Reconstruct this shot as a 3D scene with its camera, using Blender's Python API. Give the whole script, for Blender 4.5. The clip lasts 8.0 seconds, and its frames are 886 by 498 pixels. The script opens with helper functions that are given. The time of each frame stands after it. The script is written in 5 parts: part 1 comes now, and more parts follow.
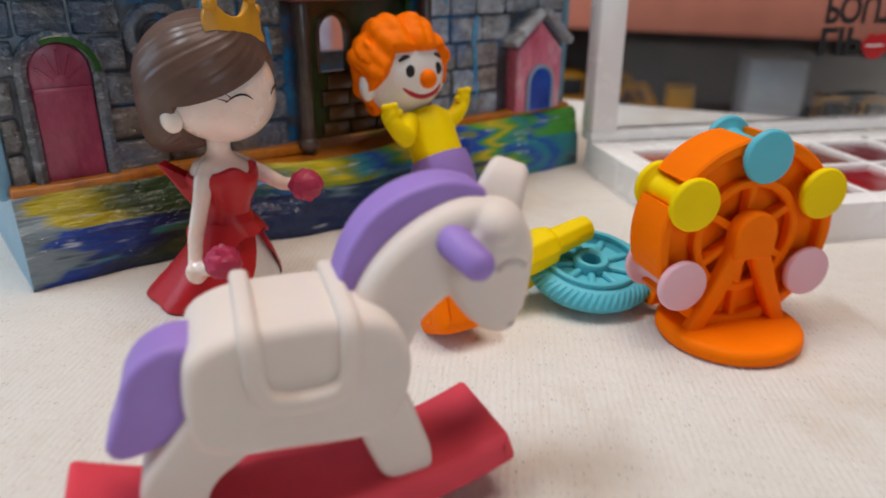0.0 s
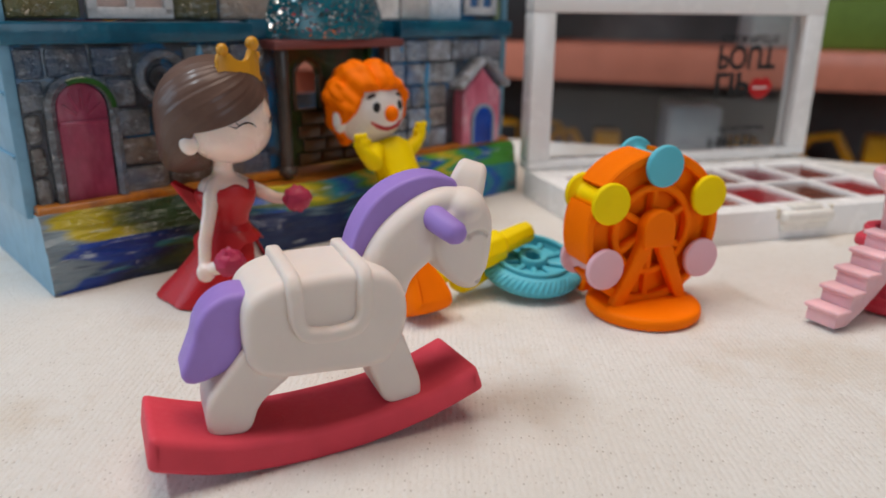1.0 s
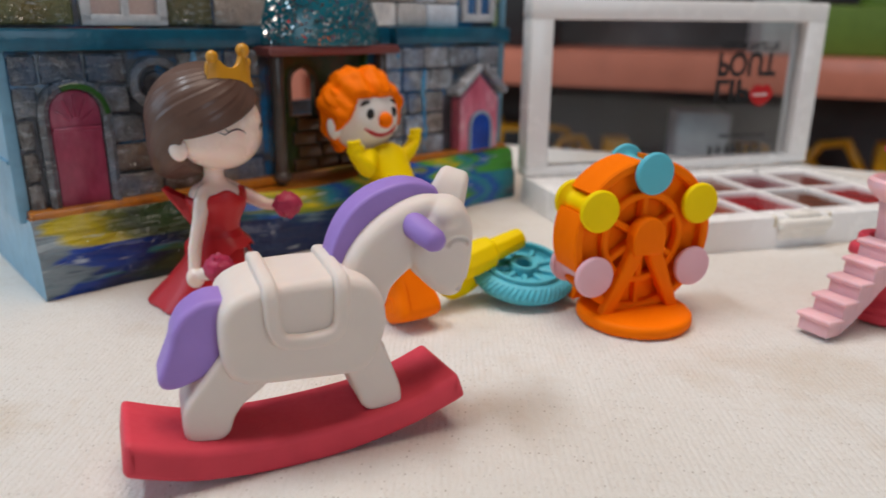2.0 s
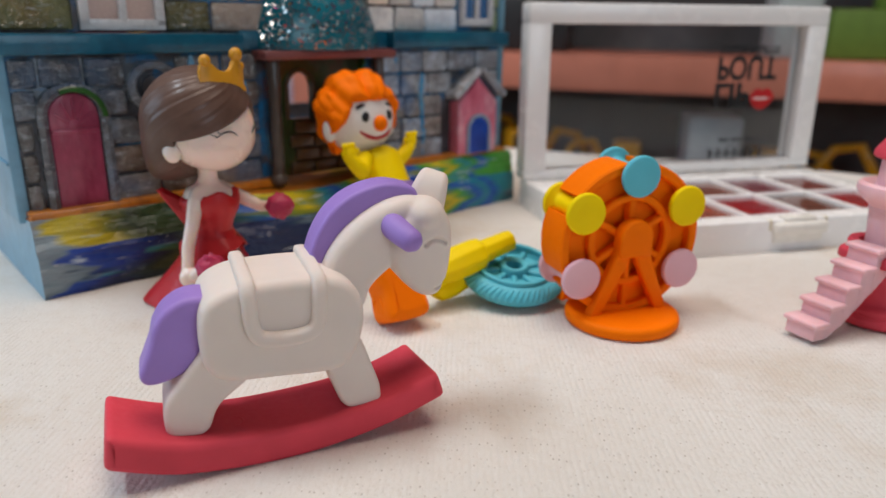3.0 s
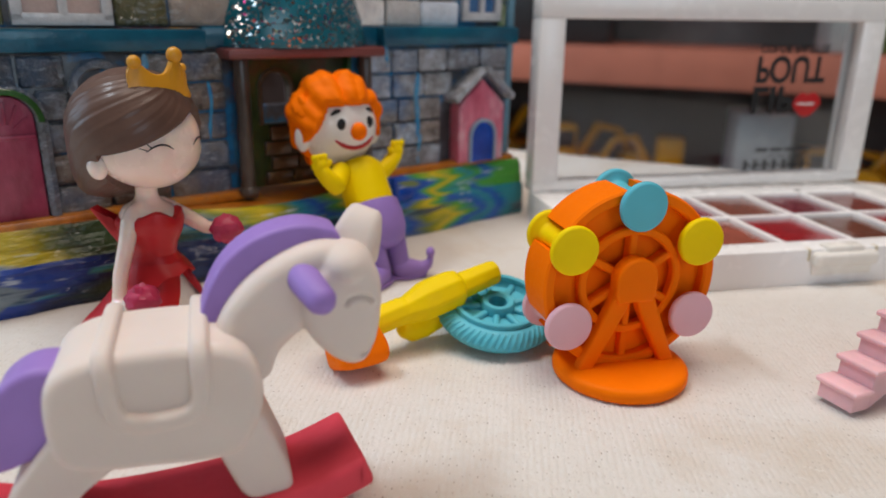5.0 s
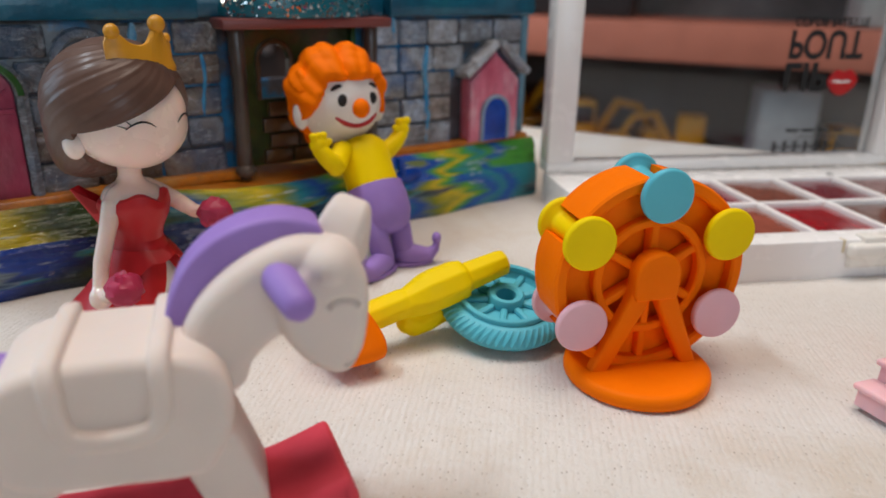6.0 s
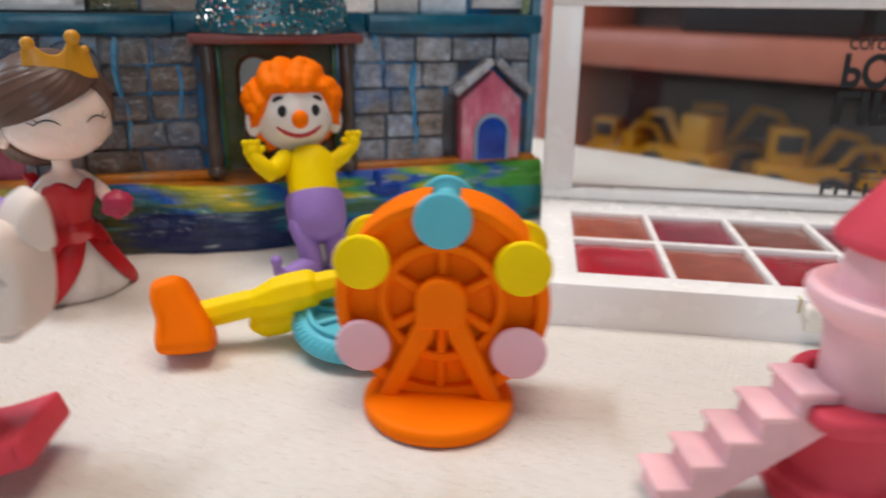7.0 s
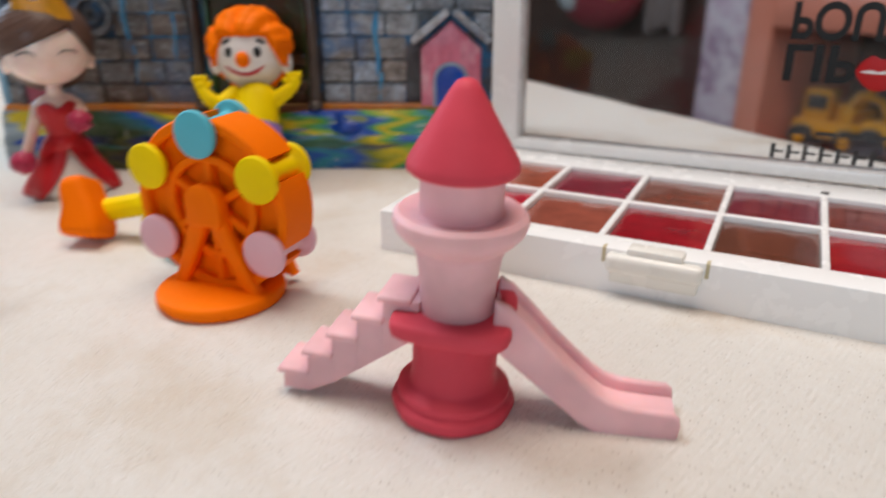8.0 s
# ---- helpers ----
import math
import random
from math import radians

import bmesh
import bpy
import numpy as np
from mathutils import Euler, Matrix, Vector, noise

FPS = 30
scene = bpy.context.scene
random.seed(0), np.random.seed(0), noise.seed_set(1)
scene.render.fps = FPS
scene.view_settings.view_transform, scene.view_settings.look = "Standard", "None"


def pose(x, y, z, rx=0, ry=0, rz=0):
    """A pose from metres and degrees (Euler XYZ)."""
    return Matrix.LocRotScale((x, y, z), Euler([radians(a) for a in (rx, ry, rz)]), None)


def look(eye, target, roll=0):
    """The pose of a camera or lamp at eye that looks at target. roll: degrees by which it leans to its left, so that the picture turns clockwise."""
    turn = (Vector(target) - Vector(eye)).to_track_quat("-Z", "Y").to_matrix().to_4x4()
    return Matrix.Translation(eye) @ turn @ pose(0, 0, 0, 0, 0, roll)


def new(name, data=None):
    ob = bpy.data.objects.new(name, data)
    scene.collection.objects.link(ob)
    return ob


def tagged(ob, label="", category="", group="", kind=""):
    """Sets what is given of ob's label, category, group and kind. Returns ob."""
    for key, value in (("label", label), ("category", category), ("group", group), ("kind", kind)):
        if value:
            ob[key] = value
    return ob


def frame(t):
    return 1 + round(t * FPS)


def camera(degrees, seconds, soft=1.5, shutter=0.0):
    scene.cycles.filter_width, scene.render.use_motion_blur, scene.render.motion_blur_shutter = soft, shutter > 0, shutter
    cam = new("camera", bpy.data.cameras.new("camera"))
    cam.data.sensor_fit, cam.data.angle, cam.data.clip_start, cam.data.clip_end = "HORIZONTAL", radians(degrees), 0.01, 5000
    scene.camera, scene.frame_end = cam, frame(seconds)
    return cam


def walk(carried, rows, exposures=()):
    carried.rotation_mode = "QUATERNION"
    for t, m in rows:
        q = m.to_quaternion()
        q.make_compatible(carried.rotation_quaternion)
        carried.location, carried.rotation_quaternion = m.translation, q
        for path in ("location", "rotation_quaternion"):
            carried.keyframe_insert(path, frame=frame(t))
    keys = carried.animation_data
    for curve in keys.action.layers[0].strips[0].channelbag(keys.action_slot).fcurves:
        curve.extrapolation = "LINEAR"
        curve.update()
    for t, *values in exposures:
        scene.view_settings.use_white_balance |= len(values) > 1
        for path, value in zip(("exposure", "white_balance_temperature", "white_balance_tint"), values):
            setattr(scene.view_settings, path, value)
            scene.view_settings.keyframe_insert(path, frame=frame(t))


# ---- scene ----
# camera: millimetres and degrees per row, carried by hand past the toys
cam = camera(64.29, 8.0, shutter=0.35)
cam.data.dof.use_dof, cam.data.dof.focus_distance, cam.data.dof.aperture_fstop = True, 0.136, 16.0
ROWS = [
    (0.0, 0.01, -0.00, 73.42, 67.34, -0.66, -2.64),
    (0.3, -5.62, -20.54, 74.98, 67.91, -0.45, -5.54),
    (0.5, -8.01, -29.95, 74.86, 68.45, -0.52, -7.74),
    (1.0, -9.69, -34.33, 74.19, 71.28, -1.00, -7.78),
    (1.5, -9.88, -35.25, 74.75, 71.75, -1.03, -7.56),
    (2.0, -4.41, -34.70, 74.47, 71.73, -1.00, -6.93),
    (2.2, 1.88, -38.74, 75.4, 72.02, -1.05, -5.72),
    (3.3, 1.38, -37.09, 74.50, 71.99, -0.89, -5.86),
    (3.5, 1.22, -36.98, 74.49, 71.90, -0.94, -5.91),
    (4.0, 1.07, -36.99, 74.34, 72.09, -0.99, -5.95),
    (4.5, 5.74, -31.94, 75.82, 71.53, -1.04, -5.67),
    (4.7, 16.41, -22.48, 76.16, 71.50, -1.25, -3.67),
    (5.8, 23.67, 0.46, 75.63, 69.58, -1.12, -1.21),
    (6.0, 23.92, 2.01, 75.00, 69.19, -1.40, -0.70),
    (6.2, 32.17, 4.94, 76.0, 69.03, -1.51, 3.84),
    (6.5, 51.41, 11.27, 75.70, 69.24, -1.53, 9.18),
    (6.8, 73.19, 9.96, 75.2, 70.5, -0.96, 12.86),
    (7.0, 102.68, 13.36, 76.29, 70.22, -1.00, 17.50),
    (7.2, 131.58, 22.75, 76.78, 69.41, -0.64, 23.11),
    (7.5, 169.26, 40.36, 75.01, 68.73, 0.07, 27.11),
    (7.8, 187.88, 45.23, 74.23, 68.25, 1.05, 31.18),
    (8.0, 196.32, 37.69, 73.56, 67.49, 0.23, 35.74),
]
walk(cam, [(t, pose(x / 1000, y / 1000, z / 1000, rx, ry, rz)) for t, x, y, z, rx, ry, rz in ROWS],
     exposures=[(0.0, 0.02), (0.5, -0.02), (2.0, 0.02), (4.5, 0.05), (6.0, 0.03), (6.5, 0.07), (7.0, 0.22), (7.2, 0.35), (7.5, 0.34), (8.0, 0.20)])

# ---- light: a soft warm ceiling lamp, a cool tube lamp on the left, two windows ----
world = bpy.data.worlds.new("world")
world.use_nodes = True
scene.world = world
sky = world.node_tree.nodes.new("ShaderNodeTexSky")
sky.sky_type, sky.sun_disc, sky.sun_elevation, sky.sun_rotation = "NISHITA", False, radians(35), radians(200)
world.node_tree.links.new(sky.outputs[0], world.node_tree.nodes["Background"].inputs[0])
world.node_tree.nodes["Background"].inputs[1].default_value = 0.1


def area_lamp(name, m, size_x, size_y, watts, colour):
    data = bpy.data.lights.new(name, "AREA")
    data.shape, data.size, data.size_y, data.energy, data.color = "RECTANGLE", size_x, size_y, watts, colour
    ob = new(name, data)
    ob.matrix_world = m
    return ob


area_lamp("ceiling_lamp", look((0.12, 0.22, 1.72), (0.05, 0.18, 0)), 1.0, 1.0, 19.2, (1.0, 0.834, 0.724))
area_lamp("tube_lamp", look((-0.82, 0.10, 1.68), (0.0, 0.15, 0)), 0.6, 0.16, 13.0, (0.80, 0.91, 1.0))
area_lamp("window_light", look((-1.95, 0.3, 0.75), (0, 0.2, 0)), 1.3, 1.1, 12.0, (0.52, 0.77, 1.0))
area_lamp("window_light", look((1.05, -1.68, 0.70), (0, 0.2, 0)), 0.9, 0.9, 6.2, (0.70, 0.86, 1.0))


# ---- materials ----
class Nodes:
    def __init__(self, name):
        self.m = bpy.data.materials.new(name)
        self.m.use_nodes = True
        self.t = self.m.node_tree
        self.b = self.t.nodes["Principled BSDF"]
        self.co = self.add("ShaderNodeTexCoord")

    def add(self, kind, **props):
        n = self.t.nodes.new(kind)
        for k, v in props.items():
            n.inputs[k.replace("_", " ")].default_value = v
        return n

    def link(self, a, b):
        self.t.links.new(a, b)

    def noise(self, scale, detail=4, rough=0.55, stretch=(1, 1, 1)):
        mp = self.add("ShaderNodeMapping", Scale=stretch)
        self.link(self.co.outputs["Object"], mp.inputs["Vector"])
        n = self.add("ShaderNodeTexNoise", Scale=scale, Detail=detail, Roughness=rough)
        self.link(mp.outputs[0], n.inputs["Vector"])
        return n.outputs["Fac"]

    def ramp(self, fac, stops, hard=False):
        r = self.t.nodes.new("ShaderNodeValToRGB")
        r.color_ramp.interpolation = "CONSTANT" if hard else "LINEAR"
        while len(r.color_ramp.elements) < len(stops):
            r.color_ramp.elements.new(0.5)
        for e, (p, c) in zip(r.color_ramp.elements, stops):
            e.position, e.color = p, c
        self.link(fac, r.inputs[0])
        return r.outputs[0]

    def mix(self, fac, a, b, mode="MIX"):
        m = self.t.nodes.new("ShaderNodeMix")
        m.data_type, m.blend_type = "RGBA", mode
        for sock, v in ((m.inputs[0], fac), (m.inputs[6], a), (m.inputs[7], b)):
            if isinstance(v, bpy.types.NodeSocket):
                self.link(v, sock)
            else:
                sock.default_value = v
        return m.outputs[2]

    def varnish(self):
        """A thick uneven clear coat that catches the lamps in glints."""
        n = self.add("ShaderNodeBump", Strength=1.0, Distance=0.0045)
        self.link(self.noise(300, 2, 0.5), n.inputs["Height"])
        self.link(n.outputs[0], self.b.inputs["Coat Normal"])

    def bump(self, height, strength, dist):
        n = self.add("ShaderNodeBump", Strength=strength, Distance=dist)
        self.link(height, n.inputs["Height"])
        if self.b.inputs["Normal"].is_linked:
            self.link(self.b.inputs["Normal"].links[0].from_socket, n.inputs["Normal"])
        self.link(n.outputs[0], self.b.inputs["Normal"])


def shade(c, k):
    return (min(1, c[0] * k), min(1, c[1] * k), min(1, c[2] * k), 1)


def rubber(name, colour, rough=0.55, sss=0.0, spec=0.35, grain=0.35, mottle=0.12):
    """Moulded rubber or vinyl: faint mottling, fine grain, dull shine."""
    n = Nodes(name)
    big = n.noise(60, 3)
    fine = n.noise(900, 3)
    col = n.ramp(big, [(0.3, shade(colour, 1 - mottle)), (0.7, shade(colour, 1 + mottle * 0.6))])
    n.link(col, n.b.inputs["Base Color"])
    r = n.ramp(fine, [(0.3, (rough - 0.08,) * 3 + (1,)), (0.7, (rough + 0.1,) * 3 + (1,))])
    n.link(r, n.b.inputs["Roughness"])
    n.b.inputs["Specular IOR Level"].default_value = spec
    if sss:
        n.b.inputs["Subsurface Weight"].default_value = sss
        n.b.inputs["Subsurface Radius"].default_value = (0.0016, 0.0009, 0.0006)
        n.b.inputs["Subsurface Scale"].default_value = 1.0
    n.bump(fine, grain, 0.00008)
    n.bump(n.noise(140, 2), grain * 0.6, 0.0003)
    return n.m


ORANGE = rubber("orange_rubber", (1.0, 0.185, 0.0, 1), 0.55, 0.0, 0.08, mottle=0.06)
YELLOW = rubber("yellow_rubber", (0.92, 0.66, 0.0, 1), 0.5, 0.0, 0.12, mottle=0.06)
TEAL = rubber("teal_rubber", (0.10, 0.49, 0.60, 1), 0.45, mottle=0.06)
LILAC = rubber("lilac_rubber", (0.33, 0.20, 0.56, 1), 0.5)
CREAM = rubber("cream_rubber", (0.755, 0.65, 0.585, 1), 0.55, 0.2, mottle=0.05)
CRIMSON = rubber("crimson_rubber", (0.69, 0.06, 0.088, 1), 0.55, 0.0, 0.2, mottle=0.15)
PINK = rubber("pink_rubber", (0.90, 0.53, 0.56, 1), 0.45, 0.25, mottle=0.22)
PALE_PINK = rubber("pale_pink_rubber", (0.80, 0.47, 0.53, 1), 0.5, 0.1, mottle=0.05)
CERISE = rubber("cerise_rubber", (0.72, 0.07, 0.105, 1), 0.55, 0.0, 0.2)
RED_VINYL = rubber("red_vinyl", (0.55, 0.012, 0.018, 1), 0.4, 0, 0.45)
GOLD_VINYL = rubber("ochre_vinyl", (0.66, 0.30, 0.012, 1), 0.4, 0, 0.5)
BLACK = rubber("black_paint", (0.012, 0.012, 0.013, 1), 0.4)
LIP_RED = rubber("smile_red", (0.50, 0.03, 0.04, 1), 0.4)
BERRY = rubber("raspberry_vinyl", (0.45, 0.03, 0.085, 1), 0.45)


def plastic(name, colour):
    """Smooth polished moulding with faint scuffs."""
    n = Nodes(name)
    n.link(n.ramp(n.noise(30, 2), [(0.3, shade(colour, 0.98)), (0.7, colour)]), n.b.inputs["Base Color"])
    n.link(n.ramp(n.noise(120, 4, 0.6), [(0.3, (0.25,) * 3 + (1,)), (0.75, (0.29,) * 3 + (1,))]), n.b.inputs["Roughness"])
    return n.m


WHITE_PLASTIC = plastic("white_plastic", (0.95, 0.94, 0.925, 1))
SKIN = plastic("peach_vinyl", (0.95, 0.735, 0.64, 1))
SKIN.node_tree.nodes["Principled BSDF"].inputs["Subsurface Weight"].default_value = 0.35
SKIN.node_tree.nodes["Principled BSDF"].inputs["Subsurface Radius"].default_value = (0.003, 0.0014, 0.0008)
SKIN.node_tree.nodes["Principled BSDF"].inputs["Subsurface Scale"].default_value = 1.0
SKIN.node_tree.nodes["Principled BSDF"].inputs["Coat Weight"].default_value = 0.5
SKIN.node_tree.nodes["Principled BSDF"].inputs["Coat Roughness"].default_value = 0.2
WHITE_VINYL = plastic("white_vinyl", (0.86, 0.82, 0.78, 1))
CLASP = plastic("ivory_plastic", (0.88, 0.85, 0.78, 1))


def hair_brown():
    n = Nodes("brown_vinyl_hair")
    f = n.noise(160, 4)
    n.link(n.ramp(f, [(0.3, (0.098, 0.052, 0.038, 1)), (0.72, (0.135, 0.076, 0.056, 1))]), n.b.inputs["Base Color"])
    n.b.inputs["Roughness"].default_value = 0.48
    n.b.inputs["Specular IOR Level"].default_value = 0.22
    n.b.inputs["Coat Weight"].default_value = 0.28
    n.b.inputs["Coat Roughness"].default_value = 0.24
    n.bump(n.noise(900, 3), 0.2, 0.0001)
    return n.m


HAIR = hair_brown()


def cloth_mat():
    """Fuzzy knitted velour: ribs 1.3 mm apart with small loops along them."""
    n = Nodes("cream_velour")
    col = n.ramp(n.noise(9, 4), [(0.3, (0.79, 0.745, 0.685, 1)), (0.72, (0.86, 0.825, 0.775, 1))])
    fuzz, tuft = n.noise(1500, 5, 0.7), n.noise(520, 4, 0.65)
    col = n.mix(n.ramp(n.noise(210, 4, 0.65), [(0.45, (0, 0, 0, 1)), (0.7, (0.2,) * 3 + (1,))]), col, (0.70, 0.62, 0.53, 1))
    col = n.mix(n.ramp(tuft, [(0.35, (0, 0, 0, 1)), (0.75, (0.22,) * 3 + (1,))]), col, (0.70, 0.63, 0.54, 1))
    # faint tan blotches spread by noise
    col = n.mix(n.ramp(n.noise(24, 5, 0.62), [(0.53, (0, 0, 0, 1)), (0.68, (0.55,) * 3 + (1,))]), col, (0.68, 0.56, 0.43, 1))
    turn = n.add("ShaderNodeMapping", Rotation=(0, 0, radians(-17)))
    n.link(n.co.outputs["Object"], turn.inputs["Vector"])
    grid = n.add("ShaderNodeMapping", Scale=(770, 430, 1))
    n.link(turn.outputs[0], grid.inputs["Vector"])
    loops = n.add("ShaderNodeTexVoronoi", Scale=1.0, Randomness=0.5)
    loops.voronoi_dimensions = "2D"
    n.link(grid.outputs[0], loops.inputs["Vector"])
    hole = n.ramp(loops.outputs["Distance"], [(0.04, (1, 1, 1, 1)), (0.18, (0, 0, 0, 1))])
    seen = n.mix(1.0, hole, n.ramp(n.noise(330, 3), [(0.47, (0, 0, 0, 1)), (0.66, (0.85,) * 3 + (1,))]), "MULTIPLY")
    col = n.mix(seen, col, (0.36, 0.29, 0.22, 1))
    n.link(col, n.b.inputs["Base Color"])
    n.b.inputs["Roughness"].default_value = 0.9
    n.b.inputs["Sheen Weight"].default_value = 0.35
    n.b.inputs["Sheen Roughness"].default_value = 0.4
    w = n.add("ShaderNodeTexWave", Scale=242.0, Distortion=0.7, Detail=2.0, Detail_Scale=0.6)
    n.link(turn.outputs[0], w.inputs["Vector"])
    n.bump(w.outputs["Fac"], 0.22, 0.0004)
    n.bump(loops.outputs["Distance"], 0.36, 0.0004)
    n.bump(n.noise(230, 3, 0.6), 0.16, 0.0012)
    n.bump(tuft, 0.33, 0.0008)
    n.bump(fuzz, 0.85, 0.0005)
    return n.m


CLOTH = cloth_mat()


def painted(name, stops, scale=70, stretch=(1, 1, 1), rough=0.3, hard=False, bump=0.5):
    """Glossy hand-brushed paint with streaks of several colours."""
    n = Nodes(name)
    f = n.noise(scale, 5, 0.6, stretch)
    d = n.noise(scale * 5, 3, 0.6, stretch)
    c = n.ramp(f, stops, hard)
    c = n.mix(n.ramp(d, [(0.45, (0, 0, 0, 1)), (0.8, (0.35,) * 3 + (1,))]), c, shade(stops[0][1], 0.5))
    n.link(c, n.b.inputs["Base Color"])
    n.b.inputs["Roughness"].default_value = rough
    n.b.inputs["Coat Weight"].default_value = 0.35
    n.b.inputs["Specular IOR Level"].default_value = 0.3
    n.b.inputs["Coat Roughness"].default_value = 0.15
    n.bump(d, bump, 0.0006)
    n.bump(f, bump, 0.0008)
    return n.m


def stone_paint(name, c1, c2, c3, splash=(0.03, 0.15, 0.36, 1), amount=0.6):
    """Glossy dry-brushed stone with patches of another colour running over several bricks."""
    n = Nodes(name)
    info = n.add("ShaderNodeObjectInfo")
    geo = n.add("ShaderNodeNewGeometry")

    def spread(scale, detail, rough):
        t = n.add("ShaderNodeTexNoise", Scale=scale, Detail=detail, Roughness=rough)
        n.link(geo.outputs["Position"], t.inputs["Vector"])
        return t.outputs["Fac"]

    f, d, p = spread(150, 5, 0.7), spread(700, 3, 0.6), spread(42, 3, 0.5)
    c = n.ramp(f, [(0.32, c1), (0.5, c2), (0.68, c3)])
    dark = n.ramp(info.outputs["Random"], [(0.0, (0.62,) * 3 + (1,)), (1.0, (1.12,) * 3 + (1,))])
    c = n.mix(1.0, c, dark, "MULTIPLY")
    # some bricks are browner, some bluer
    tint = n.ramp(info.outputs["Random"], [(0.0, (1.0, 0.96, 0.92, 1)), (0.28, (1.25, 0.98, 0.78, 1)), (0.34, (1.0, 1.0, 1.0, 1)), (0.70, (0.80, 0.97, 1.2, 1)), (0.78, (1.0, 1.0, 1.0, 1))])
    c = n.mix(1.0, c, tint, "MULTIPLY")
    c = n.mix(n.ramp(p, [(0.56, (0, 0, 0, 1)), (0.66, (amount,) * 3 + (1,))]), c, splash)
    # the paint turns from brownish to blue-grey along x; the low end is also far darker
    where = n.add("ShaderNodeSeparateXYZ")
    n.link(geo.outputs["Position"], where.inputs[0])
    reach = n.add("ShaderNodeMapRange", From_Min=-0.087, From_Max=0.066)
    n.link(where.outputs[0], reach.inputs["Value"])
    c = n.mix(1.0, c, n.ramp(reach.outputs[0], [(0.0, (0.56, 0.53, 0.50, 1)), (0.35, (0.66, 0.64, 0.63, 1)), (0.62, (1.30, 1.36, 1.42, 1)), (1.0, (1.34, 1.46, 1.60, 1))]), "MULTIPLY")
    # pale strokes along the raised faces: dry-brush, plus glints put into the colour
    mp = n.add("ShaderNodeMapping", Scale=(1, 1, 3.2))
    n.link(geo.outputs["Position"], mp.inputs["Vector"])
    dry = n.add("ShaderNodeTexNoise", Scale=210.0, Detail=5.0, Roughness=0.7)
    n.link(mp.outputs[0], dry.inputs["Vector"])
    c = n.mix(n.ramp(dry.outputs["Fac"], [(0.55, (0, 0, 0, 1)), (0.68, (0.5,) * 3 + (1,))]), c, (0.60, 0.65, 0.70, 1))
    n.link(c, n.b.inputs["Base Color"])
    n.b.inputs["Roughness"].default_value = 0.3
    n.b.inputs["Coat Weight"].default_value = 1.0
    n.b.inputs["Coat Roughness"].default_value = 0.05
    n.bump(d, 0.6, 0.0008)
    n.bump(f, 0.8, 0.003)
    n.varnish()
    return n.m


STONE = stone_paint("grey_stone_paint", (0.10, 0.09, 0.085, 1), (0.25, 0.245, 0.245, 1), (0.42, 0.45, 0.49, 1))
GROUT = painted("blue_grout_paint", [(0.38, (0.04, 0.04, 0.045, 1)), (0.50, (0.09, 0.10, 0.12, 1)), (0.58, (0.02, 0.16, 0.36, 1)), (0.70, (0.05, 0.26, 0.48, 1))], 60)
OLIVE = stone_paint("olive_brick_paint", (0.15, 0.17, 0.06, 1), (0.26, 0.28, 0.11, 1), (0.38, 0.31, 0.10, 1), (0.36, 0.20, 0.03, 1))
WHITE_BRICK = stone_paint("white_brick_paint", (0.66, 0.66, 0.66, 1), (0.80, 0.79, 0.77, 1), (0.86, 0.86, 0.86, 1), (0.45, 0.50, 0.55, 1))


def brush_paint(name, patches, streaks, seed):
    """Thick glossy paint in broad patches along the wall, ragged at their ends, with pale scratches; patches: place along x in millimetres, colour."""
    n = Nodes(name)

    def stroke(scale, shift, tall):
        mp = n.add("ShaderNodeMapping", Scale=(1, 1, tall), Location=(shift, 0, shift * 0.7))
        n.link(n.co.outputs["Object"], mp.inputs["Vector"])
        t = n.add("ShaderNodeTexNoise", Scale=scale, Detail=3.0, Roughness=0.5)
        n.link(mp.outputs[0], t.inputs["Vector"])
        return t.outputs["Fac"]

    def sums(op, a, b):
        m = n.t.nodes.new("ShaderNodeMath")
        m.operation = op
        for sock, v in zip(m.inputs, (a, b)):
            if isinstance(v, bpy.types.NodeSocket):
                n.link(v, sock)
            else:
                sock.default_value = v
        return m.outputs[0]

    sep = n.add("ShaderNodeSeparateXYZ")
    n.link(n.co.outputs["Object"], sep.inputs[0])
    ragged = sums("MULTIPLY", sums("SUBTRACT", stroke(20, seed, 6.0), 0.5), 0.34)
    slant = sums("MULTIPLY", sep.outputs[2], 1.0)
    along = sums("ADD", sums("ADD", sums("DIVIDE", sep.outputs[0], 0.186), ragged), slant)
    c = n.ramp(along, [(p / 186, (*q, 1)) for p, q in patches])
    f2, f3, fine = stroke(20, seed + 3, 8.0), stroke(24, seed + 7, 8.5), stroke(320, seed, 6)
    c = n.mix(n.ramp(f2, [(0.57, (0, 0, 0, 1)), (0.60, (0.85,) * 3 + (1,))]), c, n.ramp(f3, streaks))
    c = n.mix(n.ramp(stroke(60, seed + 5, 6), [(0.64, (0, 0, 0, 1)), (0.70, (0.8,) * 3 + (1,))]), c, (0.58, 0.66, 0.70, 1))
    c = n.mix(n.ramp(fine, [(0.5, (0, 0, 0, 1)), (0.8, (0.2,) * 3 + (1,))]), c, (0.02, 0.03, 0.05, 1))
    n.link(c, n.b.inputs["Base Color"])
    n.b.inputs["Roughness"].default_value = 0.28
    n.b.inputs["Specular IOR Level"].default_value = 0.3
    n.b.inputs["Coat Weight"].default_value = 0.45
    n.b.inputs["Coat Roughness"].default_value = 0.07
    n.bump(fine, 0.5, 0.0005)
    n.bump(f3, 0.8, 0.005)
    n.bump(stroke(75, seed + 9, 2.5), 0.7, 0.003)
    n.varnish()
    return n.m


